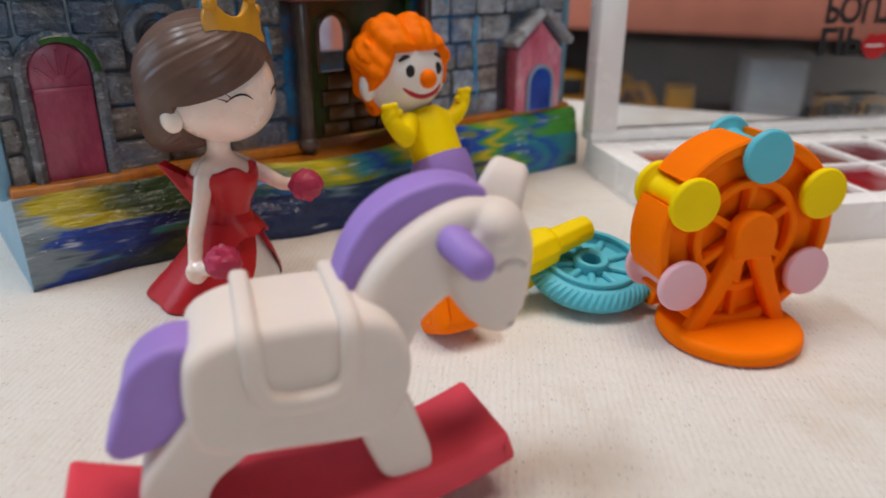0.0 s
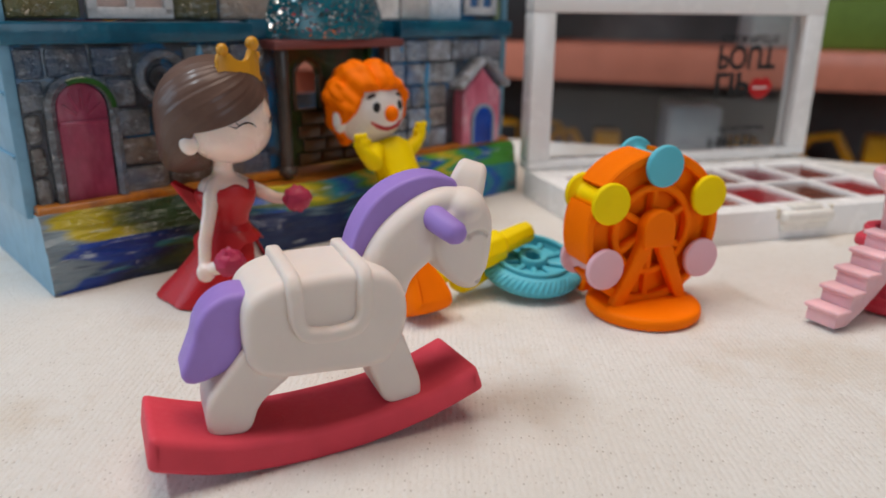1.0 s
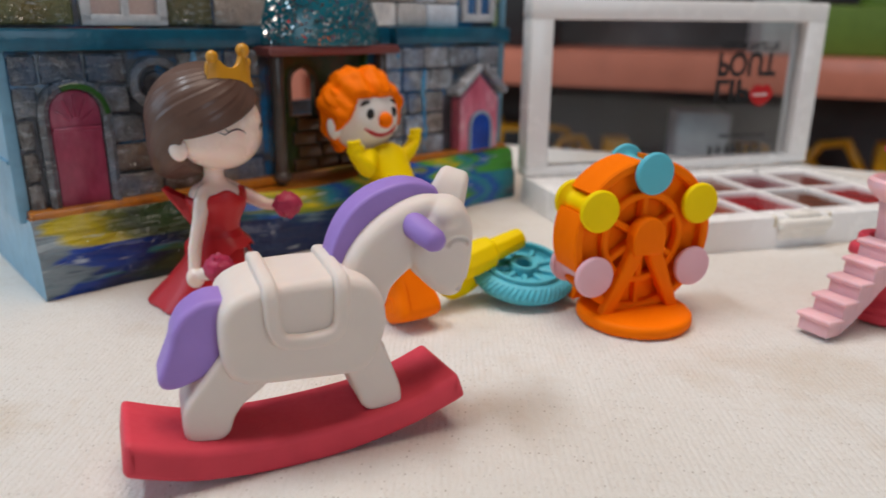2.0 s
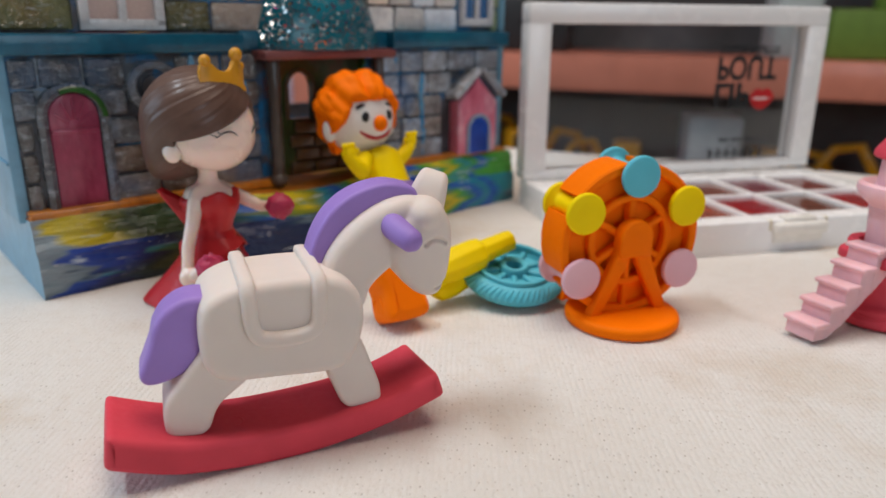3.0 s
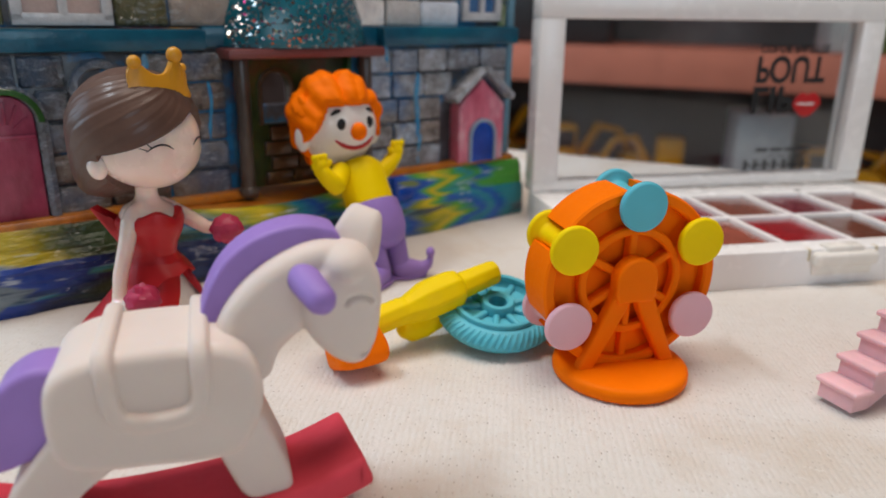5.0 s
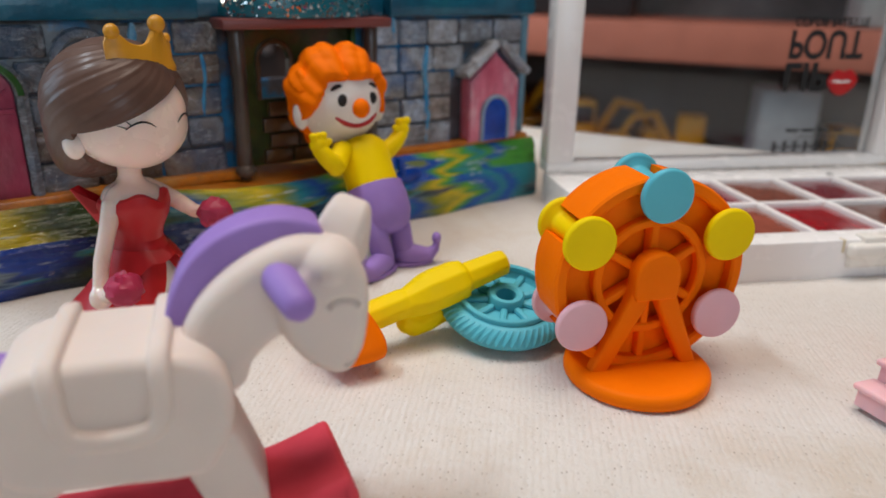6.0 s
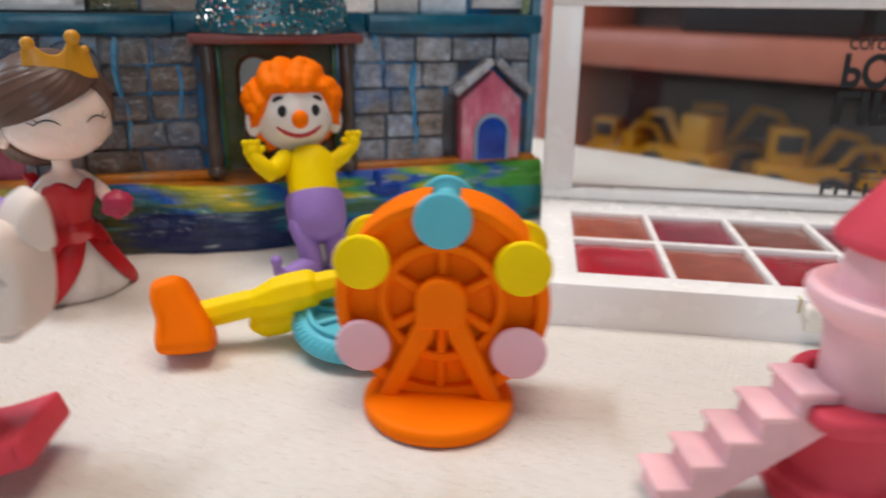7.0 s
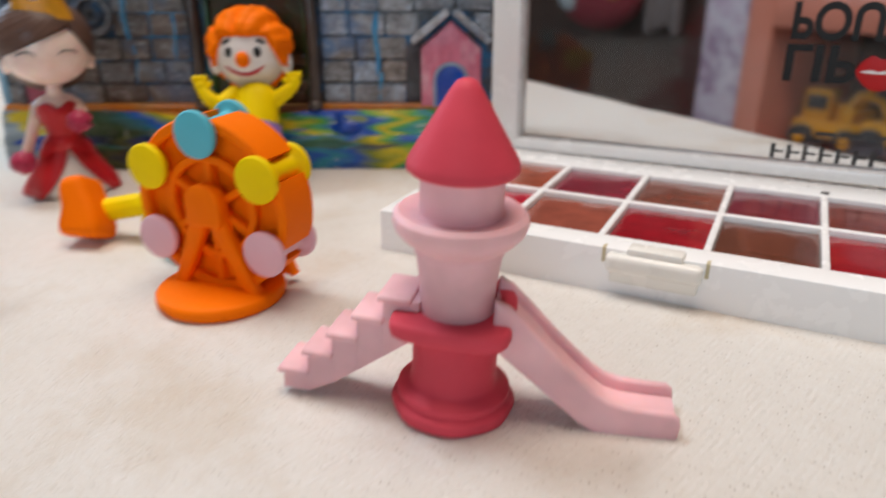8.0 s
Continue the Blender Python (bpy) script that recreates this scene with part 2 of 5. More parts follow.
SLATE, SUN, OLIVE_PAINT, NAVY, COBALT, LEAF, SEA = (0.22, 0.28, 0.31), (0.70, 0.54, 0.008), (0.22, 0.27, 0.014), (0.003, 0.02, 0.10), (0.004, 0.085, 0.48), (0.07, 0.36, 0.04), (0.02, 0.27, 0.33)
# in both bands the colours drop to nearly black around 30 to 46 mm
MOAT = brush_paint("moat_brush_paint", [(0, SLATE), (5, SLATE), (9, (0.48, 0.38, 0.006)), (17, (0.40, 0.31, 0.006)), (24, (0.10, 0.11, 0.010)), (32, (0.025, 0.04, 0.010)), (46, (0.03, 0.07, 0.02)), (54, (0.02, 0.13, 0.17)), (62, COBALT), (68, OLIVE_PAINT), (76, SUN), (84, OLIVE_PAINT), (90, SEA), (98, COBALT), (106, LEAF), (112, SUN), (118, LEAF), (124, COBALT), (138, COBALT), (143, LEAF), (149, SUN), (154, LEAF), (160, SEA), (166, LEAF), (172, COBALT), (180, LEAF)],
                   [(0.42, COBALT + (1,)), (0.47, LEAF + (1,)), (0.50, (0.42, 0.54, 0.58, 1)), (0.53, SEA + (1,)), (0.58, OLIVE_PAINT + (1,))], 0.0)
MOAT_LOW = brush_paint("deep_blue_brush_paint", [(0, SLATE), (5, (0.16, 0.22, 0.26)), (8, (0.003, 0.05, 0.34)), (20, (0.002, 0.03, 0.22)), (30, (0.002, 0.012, 0.06)), (38, (0.01, 0.03, 0.012)), (46, (0.07, 0.09, 0.01)), (54, NAVY), (80, (0.004, 0.02, 0.09)), (94, NAVY), (104, SEA), (112, COBALT), (120, SEA), (128, COBALT), (135, OLIVE_PAINT), (143, SUN), (149, LEAF), (156, COBALT), (166, SEA), (174, COBALT), (182, SEA)],
                       [(0.42, NAVY + (1,)), (0.48, (0.01, 0.05, 0.10, 1)), (0.52, (0.16, 0.24, 0.28, 1)), (0.55, SEA + (1,)), (0.6, (0.05, 0.14, 0.03, 1))], 1.7)
RUST_LEDGE = painted("rust_orange_paint", [(0.3, (0.28, 0.09, 0.02, 1)), (0.5, (0.60, 0.20, 0.015, 1)), (0.66, (0.50, 0.24, 0.06, 1)), (0.75, (0.30, 0.17, 0.09, 1))], 90)
SKYBLUE = painted("pale_blue_paint", [(0.3, (0.15, 0.33, 0.47, 1)), (0.6, (0.20, 0.42, 0.57, 1)), (0.75, (0.25, 0.47, 0.60, 1))], 40, rough=0.45, bump=0.15)
PETROL = painted("petrol_blue_paint", [(0.3, (0.004, 0.07, 0.13, 1)), (0.55, (0.006, 0.12, 0.20, 1)), (0.75, (0.012, 0.16, 0.22, 1))], 60)
# rose of the castle door, with the shade it stands in put into the colour
SHADED_ROSE = painted("shaded_rose_paint", [(0.3, (0.24, 0.025, 0.06, 1)), (0.5, (0.38, 0.06, 0.115, 1)), (0.68, (0.48, 0.20, 0.25, 1))], 80, (1, 1, 0.5))
PALE_ROSE = painted("pale_rose_paint", [(0.3, (0.58, 0.10, 0.17, 1)), (0.48, (0.74, 0.20, 0.29, 1)), (0.60, (0.80, 0.42, 0.50, 1)), (0.72, (0.70, 0.66, 0.72, 1))], 95, (1, 1, 0.5))
SPLASH = painted("splashed_blue_paint", [(0.35, (0.02, 0.22, 0.52, 1)), (0.55, (0.06, 0.34, 0.62, 1)), (0.7, (0.30, 0.52, 0.68, 1))], 120)
GREEN_TRIM = painted("green_paint", [(0.3, (0.015, 0.06, 0.01, 1)), (0.6, (0.03, 0.13, 0.02, 1)), (0.75, (0.05, 0.17, 0.03, 1))], 80)
# green and brown of the recess back, darkened for the shadow it lies in
RECESS_SHADE = painted("shaded_olive_brown_paint", [(0.3, (0.012, 0.022, 0.006, 1)), (0.5, (0.035, 0.055, 0.012, 1)), (0.62, (0.075, 0.04, 0.014, 1)), (0.75, (0.03, 0.07, 0.015, 1))], 90)
BARK = painted("brown_post_paint", [(0.3, (0.045, 0.035, 0.03, 1)), (0.6, (0.10, 0.075, 0.06, 1)), (0.75, (0.16, 0.12, 0.10, 1))], 120, (1, 1, 0.4))
BROWN_BRICK = painted("brown_brick_paint", [(0.3, (0.05, 0.022, 0.01, 1)), (0.6, (0.13, 0.06, 0.02, 1)), (0.75, (0.18, 0.09, 0.03, 1))], 90)
BLUE_DOOR = painted("cobalt_paint", [(0.3, (0.001, 0.03, 0.26, 1)), (0.6, (0.002, 0.07, 0.48, 1)), (0.75, (0.008, 0.12, 0.60, 1))], 90)
WINDOW_WHITE = painted("white_frame_paint", [(0.3, (0.55, 0.58, 0.62, 1)), (0.6, (0.72, 0.73, 0.75, 1)), (0.75, (0.75, 0.75, 0.76, 1))], 90)


def glitter():
    n = Nodes("teal_glitter_paint")
    v = n.add("ShaderNodeTexVoronoi", Scale=1500.0)
    n.link(n.co.outputs["Object"], v.inputs["Vector"])
    f = n.noise(60, 4)
    base = n.ramp(f, [(0.3, (0.008, 0.085, 0.125, 1)), (0.6, (0.014, 0.17, 0.23, 1)), (0.75, (0.03, 0.26, 0.32, 1))])
    sep = n.add("ShaderNodeSeparateColor")
    n.link(v.outputs["Color"], sep.inputs[0])
    fleck = n.ramp(sep.outputs[0], [(0.0, (0, 0, 0, 1)), (0.74, (1, 1, 1, 1))], True)
    tint = n.ramp(sep.outputs[1], [(0.0, (0.50, 0.58, 0.60, 1)), (0.84, (0.55, 0.06, 0.36, 1)), (0.92, (0.5, 0.38, 0.2, 1))], True)
    n.link(n.mix(fleck, base, tint), n.b.inputs["Base Color"])
    n.link(fleck, n.b.inputs["Metallic"])
    n.link(n.ramp(fleck, [(0.0, (0.22,) * 3 + (1,)), (1.0, (0.13,) * 3 + (1,))]), n.b.inputs["Roughness"])
    # each fleck is tipped its own way
    geo = n.add("ShaderNodeNewGeometry")

    def vec(op, a, b):
        m = n.t.nodes.new("ShaderNodeVectorMath")
        m.operation = op
        for sock, v in zip(m.inputs, (a, b)):
            if isinstance(v, bpy.types.NodeSocket):
                n.link(v, sock)
            elif v is not None:
                sock.default_value = v
        return m.outputs[0]

    tip = vec("MULTIPLY", vec("SUBTRACT", v.outputs["Color"], (0.5, 0.5, 0.5)), fleck)
    n.link(vec("NORMALIZE", vec("ADD", geo.outputs["Normal"], vec("MULTIPLY", tip, (1.5, 1.5, 1.5))), None), n.b.inputs["Normal"])
    return n.m


GLITTER = glitter()


def clear_plastic():
    """A thin clear sheet: see-through, with its surface shine and faint scuffs."""
    n = Nodes("clear_acrylic")
    out = n.t.nodes["Material Output"]
    through_it = n.add("ShaderNodeBsdfTransparent", Color=(0.90, 0.91, 0.92, 1))
    shine = n.add("ShaderNodeBsdfGlossy", Roughness=0.05)
    n.link(n.ramp(n.noise(60, 4), [(0.4, (0.03,) * 3 + (1,)), (0.75, (0.16,) * 3 + (1,))]), shine.inputs["Roughness"])
    edge = n.add("ShaderNodeFresnel", IOR=1.39)
    both = n.add("ShaderNodeMixShader")
    n.link(edge.outputs[0], both.inputs[0])
    n.link(through_it.outputs[0], both.inputs[1])
    n.link(shine.outputs[0], both.inputs[2])
    n.link(both.outputs[0], out.inputs["Surface"])
    n.t.nodes.remove(n.b)
    return n.m


CLEAR = clear_plastic()


def lip_colour(name, c):
    n = Nodes(name)
    f = n.noise(150, 4)
    n.link(n.ramp(f, [(0.3, shade(c, 0.8)), (0.7, shade(c, 1.15))]), n.b.inputs["Base Color"])
    n.b.inputs["Roughness"].default_value = 0.22
    n.b.inputs["Coat Weight"].default_value = 0.3
    n.bump(n.noise(90, 3), 0.3, 0.0007)
    return n.m


CORAL = painted("coral_lacquer", [(0.3, (0.66, 0.215, 0.135, 1)), (0.6, (0.72, 0.24, 0.155, 1)), (0.75, (0.74, 0.255, 0.17, 1))], 4, rough=0.45, bump=0.05)
DARK_BACK = painted("dark_backboard", [(0.3, (0.09, 0.085, 0.08, 1)), (0.6, (0.16, 0.15, 0.145, 1)), (0.75, (0.24, 0.23, 0.22, 1))], 5, rough=0.6, bump=0.1)
WALL_PAINT = painted("wall_paint", [(0.3, (0.27, 0.26, 0.245, 1)), (0.6, (0.31, 0.30, 0.28, 1)), (0.75, (0.33, 0.32, 0.30, 1))], 3, rough=0.8, bump=0.1)
FLOOR_MAT = painted("floor_tile", [(0.3, (0.22, 0.19, 0.16, 1)), (0.6, (0.28, 0.24, 0.2, 1)), (0.75, (0.3, 0.26, 0.22, 1))], 3, rough=0.5, bump=0.1)
WOOD = painted("table_wood", [(0.3, (0.12, 0.06, 0.03, 1)), (0.6, (0.18, 0.10, 0.05, 1)), (0.75, (0.22, 0.12, 0.06, 1))], 8, (1, 6, 1), rough=0.5, bump=0.1)
# colour of the warm shade inside the clasp notches
NOTCH_SHADE = rubber("notch_shade_colour", (0.60, 0.52, 0.33, 1), 0.4)
TOY_YELLOW = rubber("toy_yellow_plastic", (0.68, 0.31, 0.008, 1), 0.35)
TOY_DARK = rubber("toy_dark_plastic", (0.03, 0.03, 0.032, 1), 0.4)
TOY_RED = rubber("toy_maroon_cloth", (0.22, 0.02, 0.03, 1), 0.7)
TOY_GREY = rubber("grey_card", (0.40, 0.42, 0.42, 1), 0.6)
TOY_GREEN = rubber("toy_green", (0.12, 0.20, 0.03, 1), 0.5)
PALE_CARD = rubber("pale_grey_green_card", (0.42, 0.47, 0.46, 1), 0.5)
LILAC_CARD = painted("lilac_printed_card", [(0.35, (0.50, 0.36, 0.44, 1)), (0.5, (0.62, 0.55, 0.60, 1)), (0.62, (0.30, 0.20, 0.28, 1)), (0.75, (0.62, 0.50, 0.56, 1))], 16, rough=0.4, bump=0.05)


# ---- mesh helpers, in millimetres ----
def part(name, bm, material, parent=None, label="", at=None, sharp=38):
    """One mesh object from a bmesh in millimetres; under parent if given."""
    bmesh.ops.recalc_face_normals(bm, faces=bm.faces)
    for f in bm.faces:
        f.smooth = True
    for e in bm.edges:
        if len(e.link_faces) == 2 and e.calc_face_angle(0) > radians(sharp):
            e.smooth = False
    me = bpy.data.meshes.new(name)
    bm.transform(Matrix.Scale(0.001, 4))
    bm.to_mesh(me)
    bm.free()
    for m in material if isinstance(material, list) else [material]:
        me.materials.append(m)
    ob = new(name, me)
    if at is not None:
        ob.matrix_basis = at
    if parent:
        ob.parent = parent
    if label:
        ob["label"] = label
    return ob


def thing(name, x, y, z, rz, label, category, group=""):
    e = new(name)
    e.empty_display_size = 0.01
    e.matrix_basis = pose(x / 1000, y / 1000, z / 1000, 0, 0, rz)
    return tagged(e, label, category, group)


def merge(dst, src, index=0):
    """Adds src's faces to dst, with a material index; src is freed."""
    bmesh.ops.recalc_face_normals(src, faces=src.faces)
    base = {}
    for v in src.verts:
        base[v] = dst.verts.new(v.co)
    for f in src.faces:
        try:
            nf = dst.faces.new([base[v] for v in f.verts])
            nf.material_index = index
        except ValueError:
            pass
    src.free()
    return dst


def box(x0, x1, y0, y1, z0, z1, bevel=0.4, seg=2):
    bm = bmesh.new()
    bmesh.ops.create_cube(bm, size=1)
    bm.transform(Matrix.Translation(((x0 + x1) / 2, (y0 + y1) / 2, (z0 + z1) / 2)) @ Matrix.Diagonal((x1 - x0, y1 - y0, z1 - z0, 1)))
    if bevel:
        bmesh.ops.bevel(bm, geom=bm.edges[:], offset=bevel, segments=seg, profile=0.5, affect="EDGES")
    return bm


def smooth_loop(pts, per=5):
    """A closed Catmull-Rom loop through the given corners."""
    out, n = [], len(pts)
    for i in range(n):
        p0, p1, p2, p3 = (Vector(pts[(i + k) % n]) for k in (-1, 0, 1, 2))
        for s in range(per):
            t = s / per
            out.append(0.5 * ((2 * p1) + (p2 - p0) * t + (2 * p0 - 5 * p1 + 4 * p2 - p3) * t * t + (3 * p1 - p0 - 3 * p2 + p3) * t ** 3))
    return [tuple(v) for v in out]


def slab(outline, y0, y1, bevel=1.0, seg=3):
    """An outline in x, z pushed from y0 to y1, with rounded rims."""
    bm = bmesh.new()
    loops = []
    k = bevel
    n = len(outline)
    normals = []
    area = sum(outline[i][0] * outline[(i + 1) % n][1] - outline[(i + 1) % n][0] * outline[i][1] for i in range(n))
    sgn = 1 if area > 0 else -1
    for i in range(n):
        a, c = Vector(outline[i - 1]), Vector(outline[(i + 1) % n])
        d = (c - a).normalized()
        normals.append(Vector((d.y, -d.x)) * sgn)
    prof = [(y0 + k * (1 - math.sin(s / seg * math.pi / 2)), k * (1 - math.cos(s / seg * math.pi / 2))) for s in range(seg, -1, -1)]
    prof += [(y0 + y1 - y, i) for y, i in reversed(prof)]
    for y, inset in prof:
        loops.append([bm.verts.new((p[0] - nn.x * inset, y, p[1] - nn.y * inset)) for p, nn in zip(outline, normals)])
    for a, b in zip(loops, loops[1:]):
        for i in range(n):
            bm.faces.new((a[i], a[(i + 1) % n], b[(i + 1) % n], b[i]))
    for lp in (loops[0], loops[-1]):
        f = bm.faces.new(lp)
    bmesh.ops.triangulate(bm, faces=[f for f in bm.faces if len(f.verts) > 4])
    return bm


def lathe(profile, steps=32, cap=True):
    """Turns r, z pairs about z."""
    bm = bmesh.new()
    rings = []
    for r, z in profile:
        if r < 1e-4:
            rings.append([bm.verts.new((0, 0, z))])
        else:
            rings.append([bm.verts.new((r * math.cos(2 * math.pi * i / steps), r * math.sin(2 * math.pi * i / steps), z)) for i in range(steps)])
    for a, b in zip(rings, rings[1:]):
        for i in range(steps):
            q = [a[i % len(a)], a[(i + 1) % len(a)], b[(i + 1) % len(b)], b[i % len(b)]]
            q = list(dict.fromkeys(q))
            if len(q) > 2:
                bm.faces.new(q)
    if cap:
        for r in (rings[0], rings[-1]):
            if len(r) > 2:
                bm.faces.new(r)
    return bm


def tube(path, radii, steps=12, squash=1.0):
    """A round bar along points with a radius at each, with domed ends."""
    bm = bmesh.new()
    pts = [Vector(p) for p in path]
    if not isinstance(radii, (list, tuple)):
        radii = [radii] * len(pts)
    rings, ref = [], Vector((0, 0, 1))
    dirs = [(pts[min(i + 1, len(pts) - 1)] - pts[max(i - 1, 0)]).normalized() for i in range(len(pts))]
    full = []
    d0, d1 = dirs[0], dirs[-1]
    for k in (0.95, 0.7):
        full.append((pts[0] - d0 * radii[0] * k * 0.7, d0, radii[0] * math.sqrt(1 - k * k)))
    full += list(zip(pts, dirs, radii))
    for k in (0.7, 0.95):
        full.append((pts[-1] + d1 * radii[-1] * k * 0.7, d1, radii[-1] * math.sqrt(1 - k * k)))
    if abs(d0.dot(ref)) > 0.9:
        ref = Vector((1, 0, 0))
    for p, d, r in full:
        a = (ref - d * ref.dot(d)).normalized()
        b = d.cross(a)
        ref = a
        rings.append([bm.verts.new(p + (a * math.cos(2 * math.pi * i / steps) * squash + b * math.sin(2 * math.pi * i / steps)) * r) for i in range(steps)])
    for a, b in zip(rings, rings[1:]):
        for i in range(steps):
            bm.faces.new((a[i], a[(i + 1) % steps], b[(i + 1) % steps], b[i]))
    bm.faces.new(rings[0])
    bm.faces.new(rings[-1])
    return bm


def ball(cx, cy, cz, rx, ry=None, rz=None, seg=24):
    bm = bmesh.new()
    bmesh.ops.create_uvsphere(bm, u_segments=seg, v_segments=seg * 2 // 3, radius=1)
    bm.transform(Matrix.Translation((cx, cy, cz)) @ Matrix.Diagonal((rx, ry or rx, rz or rx, 1)))
    return bm


def turned(bm, rx=0, ry=0, rz=0, at=(0, 0, 0)):
    bm.transform(pose(*at, rx, ry, rz))
    return bm


def ribbon(path, ups, width, height, ends=True):
    """A flat band with rounded shoulders laid along points; ups: which way its face looks at each."""
    bm, rings = bmesh.new(), []
    pts = [Vector(p) for p in path]
    sec = [(-0.5, -0.6), (-0.5, 0.35), (-0.46, 0.68), (-0.36, 0.92), (-0.2, 1.0), (0.2, 1.0), (0.36, 0.92), (0.46, 0.68), (0.5, 0.35), (0.5, -0.6)]
    for i, (p, u) in enumerate(zip(pts, ups)):
        t = (pts[min(i + 1, len(pts) - 1)] - pts[max(i - 1, 0)]).normalized()
        u = Vector(u)
        u = (u - t * u.dot(t)).normalized()
        side = t.cross(u)
        rings.append([bm.verts.new(p + side * (a * width) + u * (b * height)) for a, b in sec])
    k = len(sec)
    for a, b in zip(rings, rings[1:]):
        for j in range(k):
            bm.faces.new((a[j], a[(j + 1) % k], b[(j + 1) % k], b[j]))
    if ends:
        bm.faces.new(rings[0])
        bm.faces.new(rings[-1])
    return bm


def open_curve(pts, per=6):
    """A smooth line through points, end to end."""
    out, n = [], len(pts)
    for i in range(n - 1):
        p0, p1, p2, p3 = (Vector(pts[min(max(i + k, 0), n - 1)]) for k in (-1, 0, 1, 2))
        for s in range(per):
            t = s / per
            out.append(tuple(0.5 * ((2 * p1) + (p2 - p0) * t + (2 * p0 - 5 * p1 + 4 * p2 - p3) * t * t + (3 * p1 - p0 - 3 * p2 + p3) * t ** 3)))
    return out + [tuple(pts[-1])]


def rounded(corners, r, per=5):
    """A closed outline whose corners are turned with a radius of about r."""
    out, n = [], len(corners)
    for i in range(n):
        a, b, c = (Vector(corners[(i + k) % n]) for k in (-1, 0, 1))
        da, dc = a - b, c - b
        k = min(r, 0.45 * da.length, 0.45 * dc.length)
        p, q = b + da.normalized() * k, b + dc.normalized() * k
        for j in range(per + 1):
            t = j / per
            out.append(tuple(p.lerp(b, t).lerp(b.lerp(q, t), t)))
    return out


def moulded(pieces, voxel=0.4, rounds=4):
    """Several closed pieces melted into one skin with soft inner corners."""
    whole = bmesh.new()
    for b in pieces:
        merge(whole, b)
    bmesh.ops.recalc_face_normals(whole, faces=whole.faces)
    me = bpy.data.meshes.new("melt")
    whole.to_mesh(me)
    whole.free()
    tmp = new("melt", me)
    mod = tmp.modifiers.new("melt", "REMESH")
    mod.mode, mod.voxel_size, mod.use_smooth_shade = "VOXEL", voxel, True
    done = bpy.data.meshes.new_from_object(tmp.evaluated_get(bpy.context.evaluated_depsgraph_get()))
    bpy.data.objects.remove(tmp)
    bm = bmesh.new()
    bm.from_mesh(done)
    for _ in range(rounds):
        bmesh.ops.smooth_vert(bm, verts=bm.verts, factor=0.5, use_axis_x=True, use_axis_y=True, use_axis_z=True)
    return bm


def ring_bar(r, w, depth, z0, a0=0, a1=360, steps=40, bevel=0):
    """A flat ring or arc in x, z about the origin, from y = z0 to z0 + depth."""
    bm = bmesh.new()
    closed = a1 - a0 >= 359.9
    n = steps if closed else steps + 1
    loops = []
    for i in range(n):
        a = radians(a0 + (a1 - a0) * i / steps)
        c, s = math.cos(a), math.sin(a)
        b = min(w, depth) * 0.18
        sec = [(r, z0 + b), (r + b, z0), (r + w - b, z0), (r + w, z0 + b), (r + w, z0 + depth - b), (r + w - b, z0 + depth), (r + b, z0 + depth), (r, z0 + depth - b)]
        loops.append([bm.verts.new((q * c, y, q * s)) for q, y in sec])
    k = 8
    for i in range(n if closed else n - 1):
        a, b2 = loops[i], loops[(i + 1) % n]
        for j in range(k):
            bm.faces.new((a[j], a[(j + 1) % k], b2[(j + 1) % k], b2[j]))
    if not closed:
        bm.faces.new(loops[0])
        bm.faces.new(loops[-1])
    return bm


def arch(w, h, steps=10):
    """A round-headed doorway outline in x, z: width w, height h, from z = 0."""
    r = w / 2
    pts = [(-r, 0), (r, 0)]
    pts += [(r * math.cos(math.pi * i / steps), h - r + r * math.sin(math.pi * i / steps)) for i in range(steps + 1)]
    return pts


def arch_band(w, h, t, y0, y1, steps=14):
    """A frame of width t round an arch outline."""
    bm = bmesh.new()
    inner, outer = [(-w / 2, 0)], [(-w / 2 - t, 0)]
    for i in range(steps + 1):
        a = math.pi - math.pi * i / steps
        c, s = math.cos(a), math.sin(a)
        inner.append((w / 2 * c, h - w / 2 + w / 2 * s))
        outer.append(((w / 2 + t) * c, h - w / 2 + (w / 2 + t) * s))
    inner.append((w / 2, 0))
    outer.append((w / 2 + t, 0))
    mid = [((a[0] + b[0]) / 2, (a[1] + b[1]) / 2) for a, b in zip(inner, outer)]
    rows = []
    for i in range(len(inner)):
        rows.append([bm.verts.new((p[0], y, p[1])) for p, y in ((inner[i], y1), (inner[i], y0 + t * 0.3), (mid[i], y0), (outer[i], y0 + t * 0.3), (outer[i], y1))])
    for a, b in zip(rows, rows[1:]):
        for j in range(4):
            bm.faces.new((a[j], b[j], b[j + 1], a[j + 1]))
    bm.faces.new(rows[0])
    bm.faces.new(rows[-1])
    return bm


def panel_with_arch(x0, x1, z0, z1, y0, y1, cx, w, zb, h):
    """A board with a round-headed hole through it."""
    bm = bmesh.new()
    r, n = w / 2, 12
    for a, b, c, d in ((x0, cx - r, z0, z1), (cx + r, x1, z0, z1), (cx - r, cx + r, z0, zb)):
        merge(bm, box(a, b, y0, y1, c, d, 0))
    top = [(cx - r + w * i / n, zb + h - r + math.sqrt(max(0, r * r - (-r + w * i / n) ** 2))) for i in range(n + 1)]
    for (xa, za), (xb, zb2) in zip(top, top[1:]):
        q = [bm.verts.new(p) for p in ((xa, y0, za), (xb, y0, zb2), (xb, y0, z1), (xa, y0, z1), (xa, y1, za), (xb, y1, zb2), (xb, y1, z1), (xa, y1, z1))]
        for f in ((0, 1, 2, 3), (7, 6, 5, 4), (0, 4, 5, 1), (3, 2, 6, 7)):
            bm.faces.new([q[k] for k in f])
    return bm


